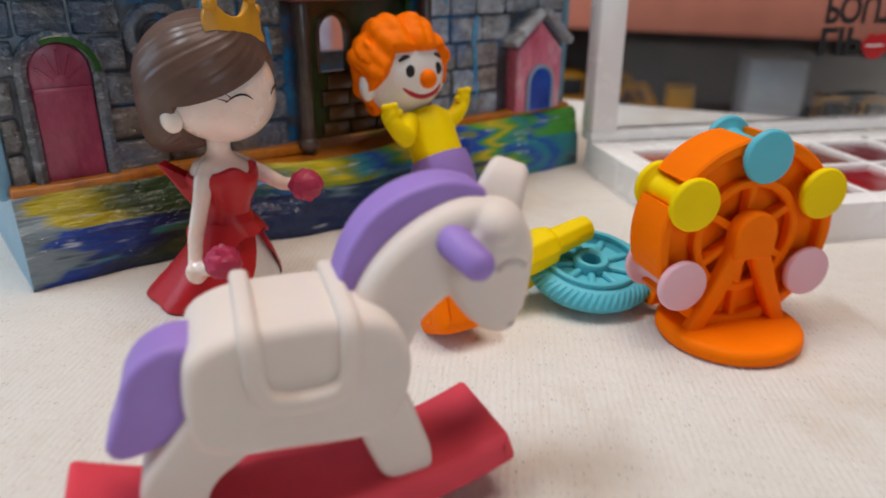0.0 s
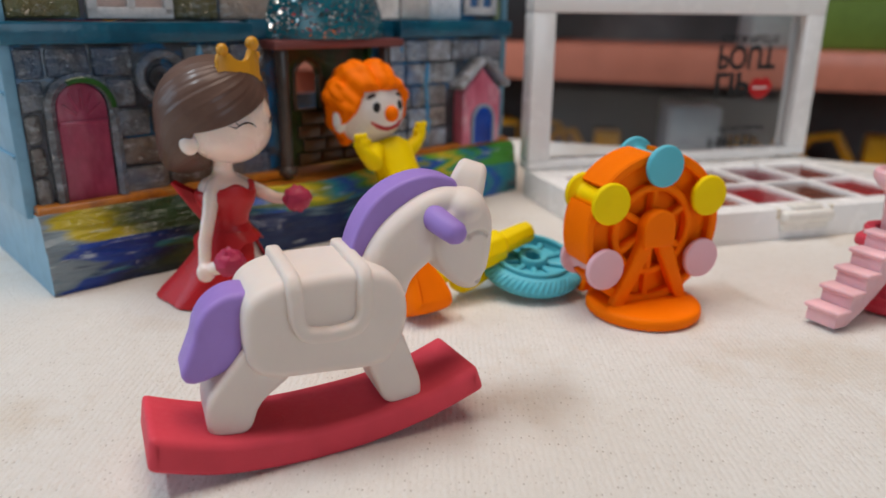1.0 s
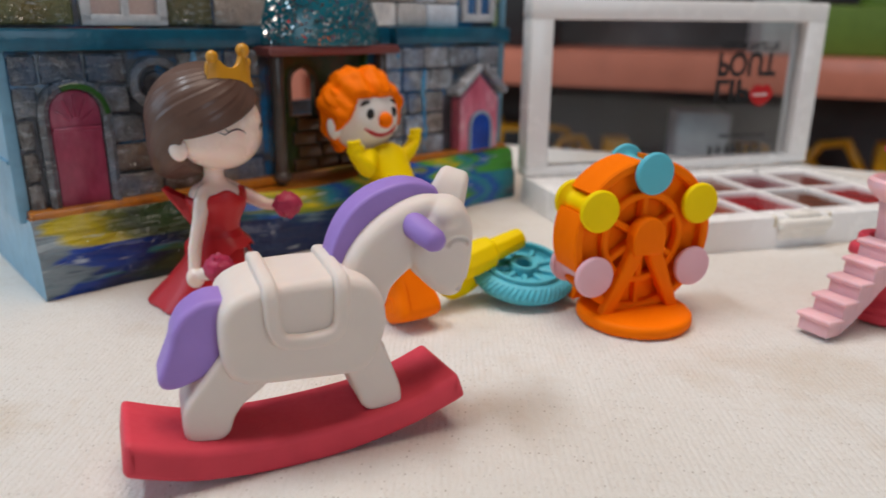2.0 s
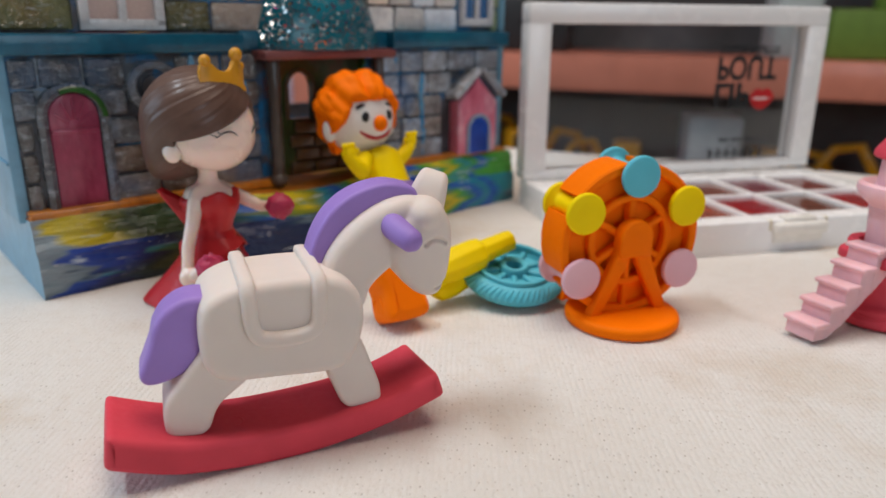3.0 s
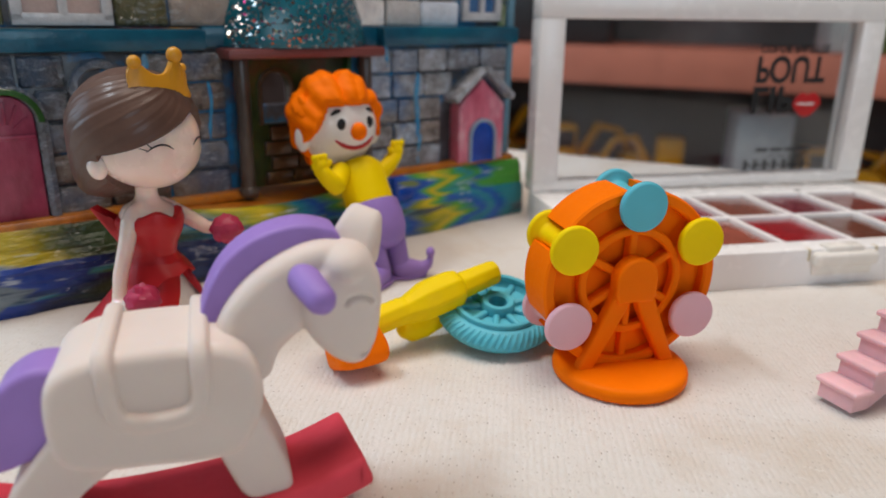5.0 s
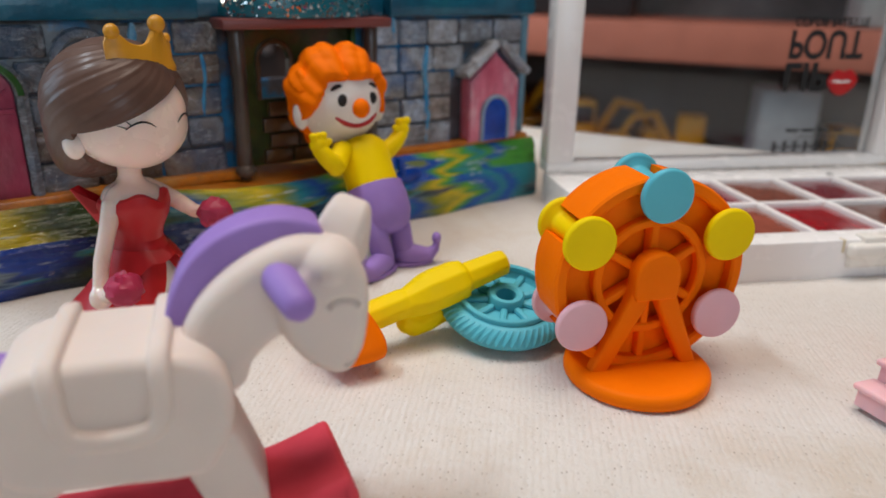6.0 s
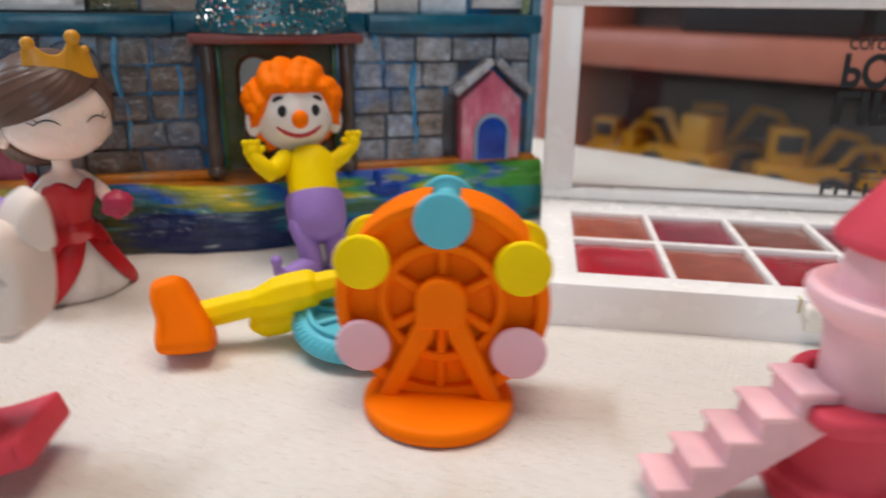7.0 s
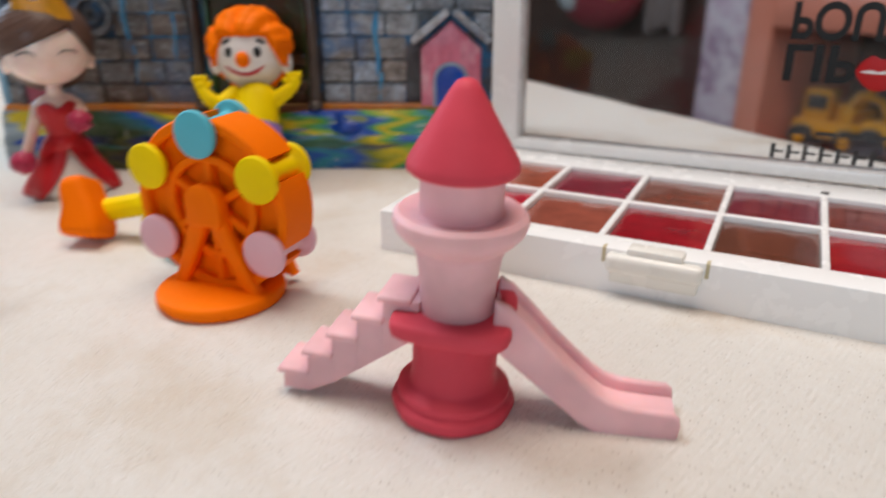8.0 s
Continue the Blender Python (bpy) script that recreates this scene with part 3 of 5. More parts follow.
# ---- the room ----
def structure(name, bm, material):
    return tagged(part(name, bm, material), kind="structure")


structure("floor", box(-2300, 2600, -1800, 2400, -800, -750, 0), FLOOR_MAT)
structure("ceiling", box(-2300, 2600, -1800, 2400, 1850, 1900, 0), WALL_PAINT)
structure("wall_north", box(-2300, 2600, 2300, 2400, -750, 1850, 0), WALL_PAINT)
south = bmesh.new()
for b in ((-2300, 600, -750, 1850), (1500, 2600, -750, 1850), (600, 1500, -750, 250), (600, 1500, 1150, 1850)):
    merge(south, box(b[0], b[1], -1800, -1700, b[2], b[3], 0))
structure("wall_south", south, WALL_PAINT)
structure("wall_east", box(2500, 2600, -1700, 2300, -750, 1850, 0), WALL_PAINT)
west = bmesh.new()
for b in ((-1700, -400, -750, 1850), (1000, 2300, -750, 1850), (-400, 1000, -750, 150), (-400, 1000, 1350, 1850)):
    merge(west, box(-2150, -2050, b[0], b[1], b[2], b[3], 0))
structure("wall_west", west, WALL_PAINT)

# ---- the table and its cloth ----
EDGE = -24.5
table = thing("table", 85, 394, -750, EDGE, "wooden table hidden under the cream cloth", "table")
part("tabletop", box(-640, 640, -840, -40, 705, 742, 3), WOOD, table)
for sx in (-600, 600):
    for sy in (-800, -80):
        part("leg", box(sx - 25, sx + 25, sy - 25, sy + 25, 0, 705, 3), WOOD, table)


def tablecloth():
    bm = bmesh.new()
    nx, ny = 160, 150
    grid = []
    for j in range(ny + 1):
        row = []
        y = -860 + 875 * (j / ny)
        for i in range(nx + 1):
            x = -660 + 1320 * i / nx
            wob = 3 * noise.noise(Vector((x / 60, 0, 2)))
            z = 0.35 * noise.noise(Vector((x / 30, y / 30, 0)))
            over = max(0.0, y + 2 + wob)
            yy = y - over * 0.55
            z -= over * over * 0.055 + 0.6 * over
            if y < -820:
                z -= (-820 - y) * 0.9
            z -= max(0.0, abs(x) - 630) * 0.9
            row.append(bm.verts.new((x, yy, z)))
        grid.append(row)
    for j in range(ny):
        for i in range(nx):
            bm.faces.new((grid[j][i], grid[j][i + 1], grid[j + 1][i + 1], grid[j + 1][i]))
    low = bmesh.ops.extrude_face_region(bm, geom=bm.faces[:])
    bmesh.ops.translate(bm, verts=[v for v in low["geom"] if isinstance(v, bmesh.types.BMVert)], vec=(0, 0, -6))
    ob = part("tablecloth", bm, CLOTH, at=pose(0.085, 0.394, 0, 0, 0, EDGE), sharp=80)
    return tagged(ob, "cream ribbed velour cloth spread over the table", "cloth")


def cloth_fuzz():
    """Loose white fibres lying on the pile, curled and a little raised."""
    rnd = random.Random(11)
    verts, faces = [], []
    for _ in range(15000):
        x, y = rnd.uniform(-75, 225), rnd.uniform(8, 185)
        a, bend, long = rnd.uniform(0, 6.283), rnd.uniform(-0.9, 0.9), rnd.uniform(0.5, 1.7)
        rise = rnd.uniform(0.05, 0.45)
        w, k0 = rnd.uniform(0.018, 0.04), len(verts)
        for k in range(4):
            verts += [(x - w * math.sin(a), y + w * math.cos(a), 0.12 + rise * math.sin(k * 1.05)), (x + w * math.sin(a), y - w * math.cos(a), 0.16 + rise * math.sin(k * 1.05))]
            x, y, a = x + long / 3 * math.cos(a), y + long / 3 * math.sin(a), a + bend
        faces += [(k0 + 2 * k, k0 + 2 * k + 1, k0 + 2 * k + 3, k0 + 2 * k + 2) for k in range(3)]
    me = bpy.data.meshes.new("cloth_fuzz")
    me.from_pydata([(x / 1000, y / 1000, z / 1000) for x, y, z in verts], [], faces)
    me.materials.append(rubber("white_fibre", (0.86, 0.83, 0.78, 1), 0.8))
    return tagged(new("cloth_fuzz", me), "loose cream fibres on the velour cloth", "fuzz", kind="stuff")


tablecloth()
cloth_fuzz()


# ---- toy castle ----
def brick_mesh(w, h, d):
    bm = box(0, w, -d, 0.6, 0, h, min(0.8, h * 0.16), 3)
    for f in bm.faces:
        f.smooth = True
    for v in bm.verts:
        if v.co.y < 0:
            v.co += Vector((random.uniform(-0.18, 0.18), random.uniform(-0.2, 0.2), random.uniform(-0.18, 0.18)))
    me = bpy.data.meshes.new("brick")
    bm.transform(Matrix.Scale(0.001, 4))
    bm.to_mesh(me)
    bm.free()
    return me


def castle():
    c = thing("toy_castle", -87, 151, 0, 35.7, "painted toy castle with grey stone bricks and glittering dome", "toy castle")
    # plinth with a bulging shore
    rows = []
    bm = bmesh.new()
    n = 60
    for i in range(n + 1):
        u = 186 * i / n
        k = math.exp(-((u - 82) / 26) ** 2)
        out = -8 * k + 1.2 * noise.noise(Vector((u / 12, 0, 5))) - 1.5 * math.exp(-((u - 140) / 10) ** 2)
        top = 21.5 - 1.2 * k
        prof = [(74, 0), (out + 0.5, 0), (out, 1.5), (out + 0.6, 11.5), (out + 1.6, 12.6), (out + 2.6, top - 2), (out + 4.2, top), (74, top)]
        rows.append([bm.verts.new((u, y, z)) for y, z in prof])
    for a, b in zip(rows, rows[1:]):
        for j in range(8):
            f = bm.faces.new((a[j], b[j], b[(j + 1) % 8], a[(j + 1) % 8]))
            f.material_index = 1 if j in (1, 2, 3) else (0 if j in (4, 5) else 2)
    for r in (rows[0], rows[-1]):
        f = bm.faces.new(r)
        f.material_index = 3
    part("plinth", bm, [MOAT, MOAT_LOW, RUST_LEDGE, SKYBLUE], c, "brushed blue, green and yellow moat")
    # walls round the porch opening
    part("wall", box(1.5, 78, 9, 13, 20, 66, 0.3), GROUT, c)
    part("wall", box(114, 182, 9, 13, 20, 66, 0.3), GROUT, c)
    part("side_wall", box(-1.5, 1.5, 8.5, 74, 20, 118, 0.5), SKYBLUE, c, "smooth pale blue side")
    part("side_wall", box(182, 185, 8.5, 74, 20, 118, 0.5), SKYBLUE, c)
    for z in (36, 52):
        part("groove_strip", box(-2.1, -1.4, 9, 74, z, z + 0.9, 0.2), SKYBLUE, c)
    part("upper_wall", box(1.5, 182, 10, 14, 70, 118, 0.3), GROUT, c)
    part("back_wall", box(1.5, 182, 71, 74, 20, 39, 0.3), GROUT, c)
    part("cornice", box(-1.5, 66, 4.5, 14, 64.3, 69.8, 0.8), PETROL, c, "petrol blue band")
    part("cornice", box(124, 184, 4.5, 14, 64.6, 70.6, 0.8), PETROL, c, "petrol blue band")
    part("cornice", box(66, 124, 8.0, 14, 64.6, 70.6, 0.8), PETROL, c, "petrol blue band")
    part("ledge", box(0.5, 76, 4.4, 12, 20.8, 23.4, 0.6), RUST_LEDGE, c, "rust orange ledge")
    part("ledge", box(114, 184, 4.6, 12, 21.0, 23.2, 0.6), RUST_LEDGE, c, "rust orange ledge")
    # arched rose door
    d = part("door", turned(slab(arch(12.8, 31.5), -2.0, 1.5, 0.5), at=(15.4, 8.6, 23)), SHADED_ROSE, c, "arched rose pink door")
    part("door_frame", turned(arch_band(13.2, 32.0, 2.6, -3.4, 2), at=(15.4, 8.6, 22.6)), STONE, d, "grey rounded stone surround")
    part("door_trim", turned(ring_bar(6.9, 1.5, 1.4, -4.2, 0, 115, 16), at=(15.4, 8.6, 47.8)), GREEN_TRIM, d, "green painted rim")
    part("rail", box(9.3, 21.5, 5.8, 7.5, 43.6, 44.8, 0.3), SHADED_ROSE, d)
    for a in (30, 60, 90, 120, 150):
        part("ray", tube([(15.4 + 2 * math.cos(radians(a)), 6.5, 45.2 + 2.4 * math.sin(radians(a))), (15.4 + 5.4 * math.cos(radians(a)), 6.5, 45.2 + 7.6 * math.sin(radians(a)))], 0.35, 6), SHADED_ROSE, d)
    # round boss beside the door
    part("round_boss", turned(ring_bar(5.0, 2.6, 3.2, -2.5), at=(38, 9, 55)), STONE, c, "round stone moulding")
    part("round_boss", turned(ring_bar(1.0, 2.4, 2.4, -1.6), at=(38, 9, 55)), GROUT, c)
    # porch: posts, lintel, recess, dome
    for u in (75.0, 116.5):
        p = part("post", tube([(u, 4.5, 22), (u, 4.4, 35), (u + 0.3, 4.6, 48), (u, 4.5, 62)], [2.3, 2.0, 2.1, 2.2], 12), BARK, c, "brown wooden post")
        part("post_foot", ball(u, 4.0, 23.2, 3.0, 3.0, 2.2), BARK, p)
    part("lintel", box(70, 121.5, -0.5, 11, 61.8, 64.6, 0.8), rubber("lintel_red_paint", (0.20, 0.06, 0.055, 1), 0.35), c, "dull red lintel")
    part("recess_side", box(77.5, 79, 9, 34, 22, 62, 0.2), GREEN_TRIM, c, "dark green recess side")
    part("recess_side", box(113, 114.5, 9, 34, 22, 62, 0.2), GREEN_TRIM, c, "dark green recess side")
    part("recess_back", panel_with_arch(79, 113, 22, 62, 12.0, 14.0, 88.8, 9.0, 41.5, 15.5), RECESS_SHADE, c, "green back wall with an arched opening")
    part("arch_rim", turned(arch_band(9.2, 15.7, 1.3, -1.0, 1), at=(88.8, 11.8, 41.4)), BROWN_BRICK, c, "brown rim round the arched opening")
    for i in range(4):
        for k in range(3):
            part("brown_brick", box(84.0 + 9.4 * k + (2 if i % 2 else 0), 92.8 + 9.4 * k + (2 if i % 2 else 0), 10.6, 12.4, 22.4 + 4.7 * i, 26.7 + 4.7 * i, 0.5), BROWN_BRICK, c)
    dome = lathe([(22.5, 0), (22.9, 1.2), (22.2, 4), (21.5, 8), (19.6, 13), (16.2, 18), (11.5, 22), (6, 24.3), (0, 25)], 40)
    dome.transform(Matrix.Diagonal((1.08, 0.62, 1, 1)))
    part("dome", turned(dome, at=(95.6, 12, 64.7)), GLITTER, c, "teal dome with glitter")
    # kennel
    k = part("kennel", slab([(155.6, 22.5), (177.4, 22.5), (177.4, 43.2), (166.5, 52.6), (155.6, 43.2)], 3.6, 10, 0.8), PALE_ROSE, c, "rose pink kennel front, dry-brushed white")
    for s in (-1, 1):
        roof = box(0, 17.0, 1.4, 10, 0, 2.8, 0.9)
        part("roof", turned(roof, 0, 39 if s > 0 else 141, 0, (166.5, 0, 55.0)) if s > 0 else turned(box(-17.0, 0, 1.4, 10, 0, 2.8, 0.9), 0, -39, 0, (166.5, 0, 55.0)), STONE, k, "grey stone roof slope")
    part("doorway", turned(slab(arch(10.4, 14.5), -0.6, 1, 0.3), at=(166.5, 3.4, 22.6)), BLUE_DOOR, k, "cobalt blue doorway")
    part("doorway_rim", turned(arch_band(10.6, 14.7, 1.1, -1.2, 1), at=(166.5, 3.4, 22.6)), rubber("pale_blue_rim", (0.30, 0.42, 0.56, 1), 0.4), k)
    # blue paint that has run down the joints, and the orange sill before the wall
    for u, z0, z1, w in ((49.5, 45, 63, 1.6), (51.0, 30.5, 46, 0.9), (139.5, 31, 55, 1.8), (140.6, 23.5, 34, 1.1), (126.5, 56, 64.5, 1.4), (66.5, 39, 55, 1.0)):
        run = [(u + 0.5 * math.sin(z / 3.0 + u), 8.0 + 0.15 * math.sin(z), z) for z in [z0 + (z1 - z0) * k / 8 for k in range(9)]]
        part("paint_run", tube(run, [w * (0.25, 0.5, 0.6, 0.5, 0.65, 0.6, 0.75, 0.8, 0.5)[k] for k in range(9)], 8, 0.9), SPLASH, c, "run of blue paint")
    # windows of the upper storey
    for u, w, zb in ((22, 20, 72.5), (161, 15, 74.5)):
        wi = part("window", box(u, u + w, 9.2, 11, zb, zb + 24, 0.2), rubber("pane_paint", (0.05, 0.16, 0.36, 1) if u > 100 else (0.62, 0.47, 0.43, 1), 0.25), c, "painted window")
        for x0, x1, z0, z1 in ((u - 1.5, u + 1.2, zb - 1, zb + 24), (u + w - 1.2, u + w + 1.5, zb - 1, zb + 24), (u + w / 2 - 1.1, u + w / 2 + 1.1, zb, zb + 24), (u - 1.5, u + w + 1.5, zb - 2, zb + 1)):
            part("window_frame", box(x0, x1, 7.6, 10, z0, z1, 0.4), WINDOW_WHITE, wi, "white window bar")
    # bricks: lower wall grey, upper wall olive and white
    sizes = {}

    def lay(u, z, w, h, mat):
        key = (max(3, round(w)), round(h, 1), mat.name)
        if key not in sizes:
            sizes[key] = [brick_mesh(key[0] - 0.75, h - 0.75, 1.3) for _ in range(2)]
            for me in sizes[key]:
                me.materials.append(mat)
        ob = new("brick", random.choice(sizes[key]))
        ob.parent = c
        ob.matrix_basis = pose(u / 1000, (9.0 if z < 66 else 10.0) / 1000, z / 1000) @ Matrix.Diagonal((w / key[0], random.uniform(0.7, 1.25), 1, 1))

    def course(z, h, blocked, mat_of, first):
        """Fills a row from end to end, leaving the blocked stretches free."""
        free, u = [], 1.8
        for a, b in sorted(blocked) + [(182, 183)]:
            if a - u > 2:
                free.append((u, a))
            u = max(u, b)
        for a, b in free:
            cuts, x = [a], a + (first if a < 2 else random.uniform(7, 15))
            while x < b - 5:
                cuts.append(x)
                x += random.uniform(10, 18)
            cuts.append(b)
            for p, q in zip(cuts, cuts[1:]):
                lay(p, z, q - p, h, mat_of(p))

    h = 8.3
    for row in range(5):
        z = 22.6 + row * h
        blocked = [(72, 119.5)]
        if row < 4:
            blocked.append((6.2, 24.6) if row < 3 else (8, 22.8))
            blocked.append((151, 180) if row < 3 else (156, 175))
        if row in (3, 4):
            blocked.append((31, 45))
        course(z, h, blocked, lambda p: STONE, 11 if row % 2 else 7)
    for row in range(5):
        z = 70.5 + row * 9
        blocked = [(19.8, 44.2), (158.8, 178)]
        if row < 2:
            blocked.append((76, 116))
        course(z, 9, blocked, lambda p: WHITE_BRICK if 50 < p < 150 else OLIVE, 12 if row % 2 else 18)
    # boat relief on the moat
    part("boat", merge(ball(128, 2.0, 15, 7, 2.2, 2.6, 14), tube([(126, 0.8, 16), (125, 0.4, 21)], 1.2, 8)), BLUE_DOOR, c, "small cobalt blue relief")
    return c


castle()


# ---- rocking horse ----
def rocking_horse():
    h = thing("toy_rocking_horse", 0, 0, 0, 16, "cream rubber rocking horse with lilac mane on crimson rocker", "rocking horse")
    h.matrix_basis = pose(-0.0160, 0.0803, 0.0027, 0, 0, 16) @ Matrix.Scale(0.965, 4)
    # rocker: a bowed bar, thinner towards its slanted ends
    low = open_curve([(-29.9, 2.6), (-20.3, -1.1), (-11.1, -2.6), (-1.2, -3.05), (9.3, -2.4), (20.4, -0.1), (30.2, 3.5)], 6)
    top = open_curve([(28.4, 8.7), (20.8, 5.8), (13.5, 4.2), (5.2, 3.5), (-5.0, 3.3), (-13, 3.9), (-20.0, 5.3), (-28.9, 9.0)], 6)
    bar = slab(rounded(low[::2] + top[::2], 2.2, 3), -8.2, 8.2, 1.5, 6)
    for v in bar.verts:
        v.co.z -= 0.35 * math.cos(min(1.0, abs(v.co.y) / 6.5) * math.pi / 2) if v.co.z > 0.09 * abs(v.co.x) + 1.5 else 0
        # the fore end is cut a little askew
        k = min(1.0, max(0.0, (v.co.x - 12) / 16))
        v.co.x += k * (0.9 - 0.06 * v.co.y) - 0.7 * min(1.0, max(0.0, (-v.co.x - 12) / 16))
    part("rocker", turned(bar, 0, 0, 2.4, (0, -0.7, 0)), CRIMSON, h, "crimson bowed rocker", sharp=60)
    for u in (-8.6, 8.6):
        part("rocker_boss", turned(lathe([(1.0, -0.3), (1.9, -0.1), (2.0, 0.15), (1.7, 0.32), (1.4, 0.2), (1.2, 0.02), (0, 0.0)], 24), at=(u, -2.6, 0.0032 * u * u + 2.95)), CRIMSON, h)
    # trunk, a soft block
    body = smooth_loop([(-13.4, 24), (-12.8, 17.6), (-9.3, 14.6), (-0.3, 13.8), (8.8, 13.4), (12.6, 15.2), (15.1, 21.4), (14.6, 27.2), (11.6, 30.8), (6, 32.0), (-4, 32.0), (-9.2, 31.0), (-12.4, 28.6)], 6)
    part("body", slab(body, -8.9, 8.1, 1.9, 6), CREAM, h, sharp=60)
    # neck and head in one piece
    neck = smooth_loop([(7.6, 27.0), (9.0, 32.6), (12.2, 37.6), (17.0, 41.6), (22.5, 44.0), (27.2, 43.9), (30.6, 41.8), (30.4, 37.0), (26.2, 33.2), (21.3, 30.0), (17.6, 26.6), (15.9, 22.8), (12, 21.5)], 6)
    head = smooth_loop([(23.6, 40.2), (25.8, 42.2), (28.6, 43.0), (31.2, 41.8), (32.8, 38.6), (33.0, 34.5), (32.5, 29.6), (31.6, 26.2), (30.2, 24.3), (28.2, 23.9), (25.8, 25.0), (23.2, 27.6), (21.3, 31.0), (20.8, 34.4), (21.6, 37.6)], 6)
    brow = ball(28.6, -1.4, 39.6, 4.4, 4.9, 3.6, 20)
    nod = lambda pts: [(u + 0.7, z - 0.9 * max(0.0, z - 26) / 18) for u, z in pts]
    skull = moulded([slab(nod(neck), -3.9, 6.6, 2.6, 6), slab(nod(head), -5.5, 6.9, 2.2, 6), brow], 0.28, 5)
    # a closed eye and a small smile are pressed into the cheek
    lines = [(30.0 + 2.0 * math.cos(a), 34.2 + 1.35 * math.sin(a)) for a in [(0.12 + k / 14) * math.pi for k in range(12)]]
    lines += [(30.8 + 1.2 * math.cos(a), 26.8 + 1.1 * math.sin(a)) for a in [math.pi * (1.35 + k / 14) for k in range(10)]]
    for v in skull.verts:
        if v.co.y < -3.5 and v.co.x > 27:
            d = min((v.co.x - u) ** 2 + (v.co.z - z) ** 2 for u, z in lines)
            v.co.y += 0.95 * math.exp(-d / 0.13)
    part("head", skull, CREAM, h, sharp=180)
    mane = smooth_loop([(6.4, 30.6), (7.5, 36.2), (10.6, 41.6), (15.4, 45.2), (21.2, 46.7), (26.0, 45.8), (27.5, 44.4), (27.2, 42.6), (22.3, 42.4), (17.0, 40.2), (12.5, 36.2), (9.5, 30.8)], 6)
    part("mane", slab(nod(mane), -0.2, 6.6, 0.8, 4), LILAC, h, "lilac arched mane", sharp=60)
    # ear: a petal pushed forward, leaning down to its tip
    petal = smooth_loop([(-3.2, -2.6), (-3.3, 1.2), (-2.0, 4.8), (0.2, 6.7), (1.6, 5.6), (2.9, 1.6), (3.3, -2.6)], 5)
    ear = slab(petal, -3.5, 3.9, 1.5, 5)
    for v in ear.verts:
        v.co.y *= 1 - 0.28 * min(1.0, max(0.0, (v.co.z + 0.5) / 7.2)) ** 1.5
    part("ear", turned(ear, 16, 6, 62, (31.2, 3.2, 40.4)), CREAM, h, sharp=60)
    part("horn", tube([(21.6, -1.6, 39.0), (22.5, -4.4, 38.1), (23.3, -6.8, 37.4), (24.0, -9.0, 36.9)], [2.5, 2.42, 2.3, 2.15], 26), LILAC, h, "lilac blunt horn")
    # each pair of legs is one broad block set in from the flanks
    hind = [(-12.0, 21.0), (-20.4, 10.6), (-20.2, 4.0), (-13.0, 3.6), (-11.4, 9.0), (-5.0, 13.6), (-4.0, 19)]
    fore = [(7.0, 18), (8.0, 13.0), (11.6, 3.5), (18.9, 3.6), (18.8, 7.4), (14.6, 19.5)]
    for outline in (hind, fore):
        part("leg_pair", slab(rounded(outline, 2.6), -6.4, 5.2, 1.2, 5), CREAM, h, sharp=60)
    tail = smooth_loop([(-10.9, 28.6), (-13.3, 29.3), (-16.0, 28.8), (-18.7, 27.0), (-20.4, 24.4), (-21.2, 21.6), (-22.6, 18.2), (-23.4, 16.0), (-22.6, 14.3), (-20.4, 14.0), (-16.6, 15.2), (-13.6, 17.2), (-12.6, 21.7), (-12.0, 26)], 6)
    part("tail", slab(tail, -4.6, 3.4, 1.2, 5), LILAC, h, "lilac tail", sharp=60)
    # saddle: a broad raised welt round each flap that runs on over the back as two straps
    for side in (-1, 1):
        y = -8.75 if side < 0 else 7.95
        wall = (0, side, 0)
        flap = [(-4.9, 28.8), (-4.9, 26.4), (-4.5, 24.0), (-3.0, 22.3), (1.0, 21.8), (4.6, 22.2), (6.2, 23.4), (6.8, 25.6), (6.9, 28.8)]
        run = [((-5.1, 0.4, 31.35), (0, 0, 1)), ((-5.1, y - side * 3.4, 31.35), (0, 0, 1)), ((-5.1, y - side * 1.5, 31.3), (0, 0.15 * side, 1)), ((-5.1, y - side * 0.45, 31.3), (0, 0.7 * side, 0.7)), ((-5.1, y - side * 0.02, 30.2), wall)]
        run += [((u, y, z), wall) for u, z in open_curve(flap, 4)]
        run += [((7.0, y - side * 0.02, 30.2), wall), ((7.0, y - side * 0.45, 31.3), (0, 0.7 * side, 0.7)), ((7.0, y - side * 1.5, 31.25), (0, 0.15 * side, 1)), ((7.0, y - side * 3.4, 31.35), (0, 0, 1)), ((7.0, 0.4, 31.35), (0, 0, 1))]
        part("saddle_welt", ribbon([p for p, _ in run], [n for _, n in run], 2.7, 1.85), CREAM, h, sharp=70)
    return h


rocking_horse()


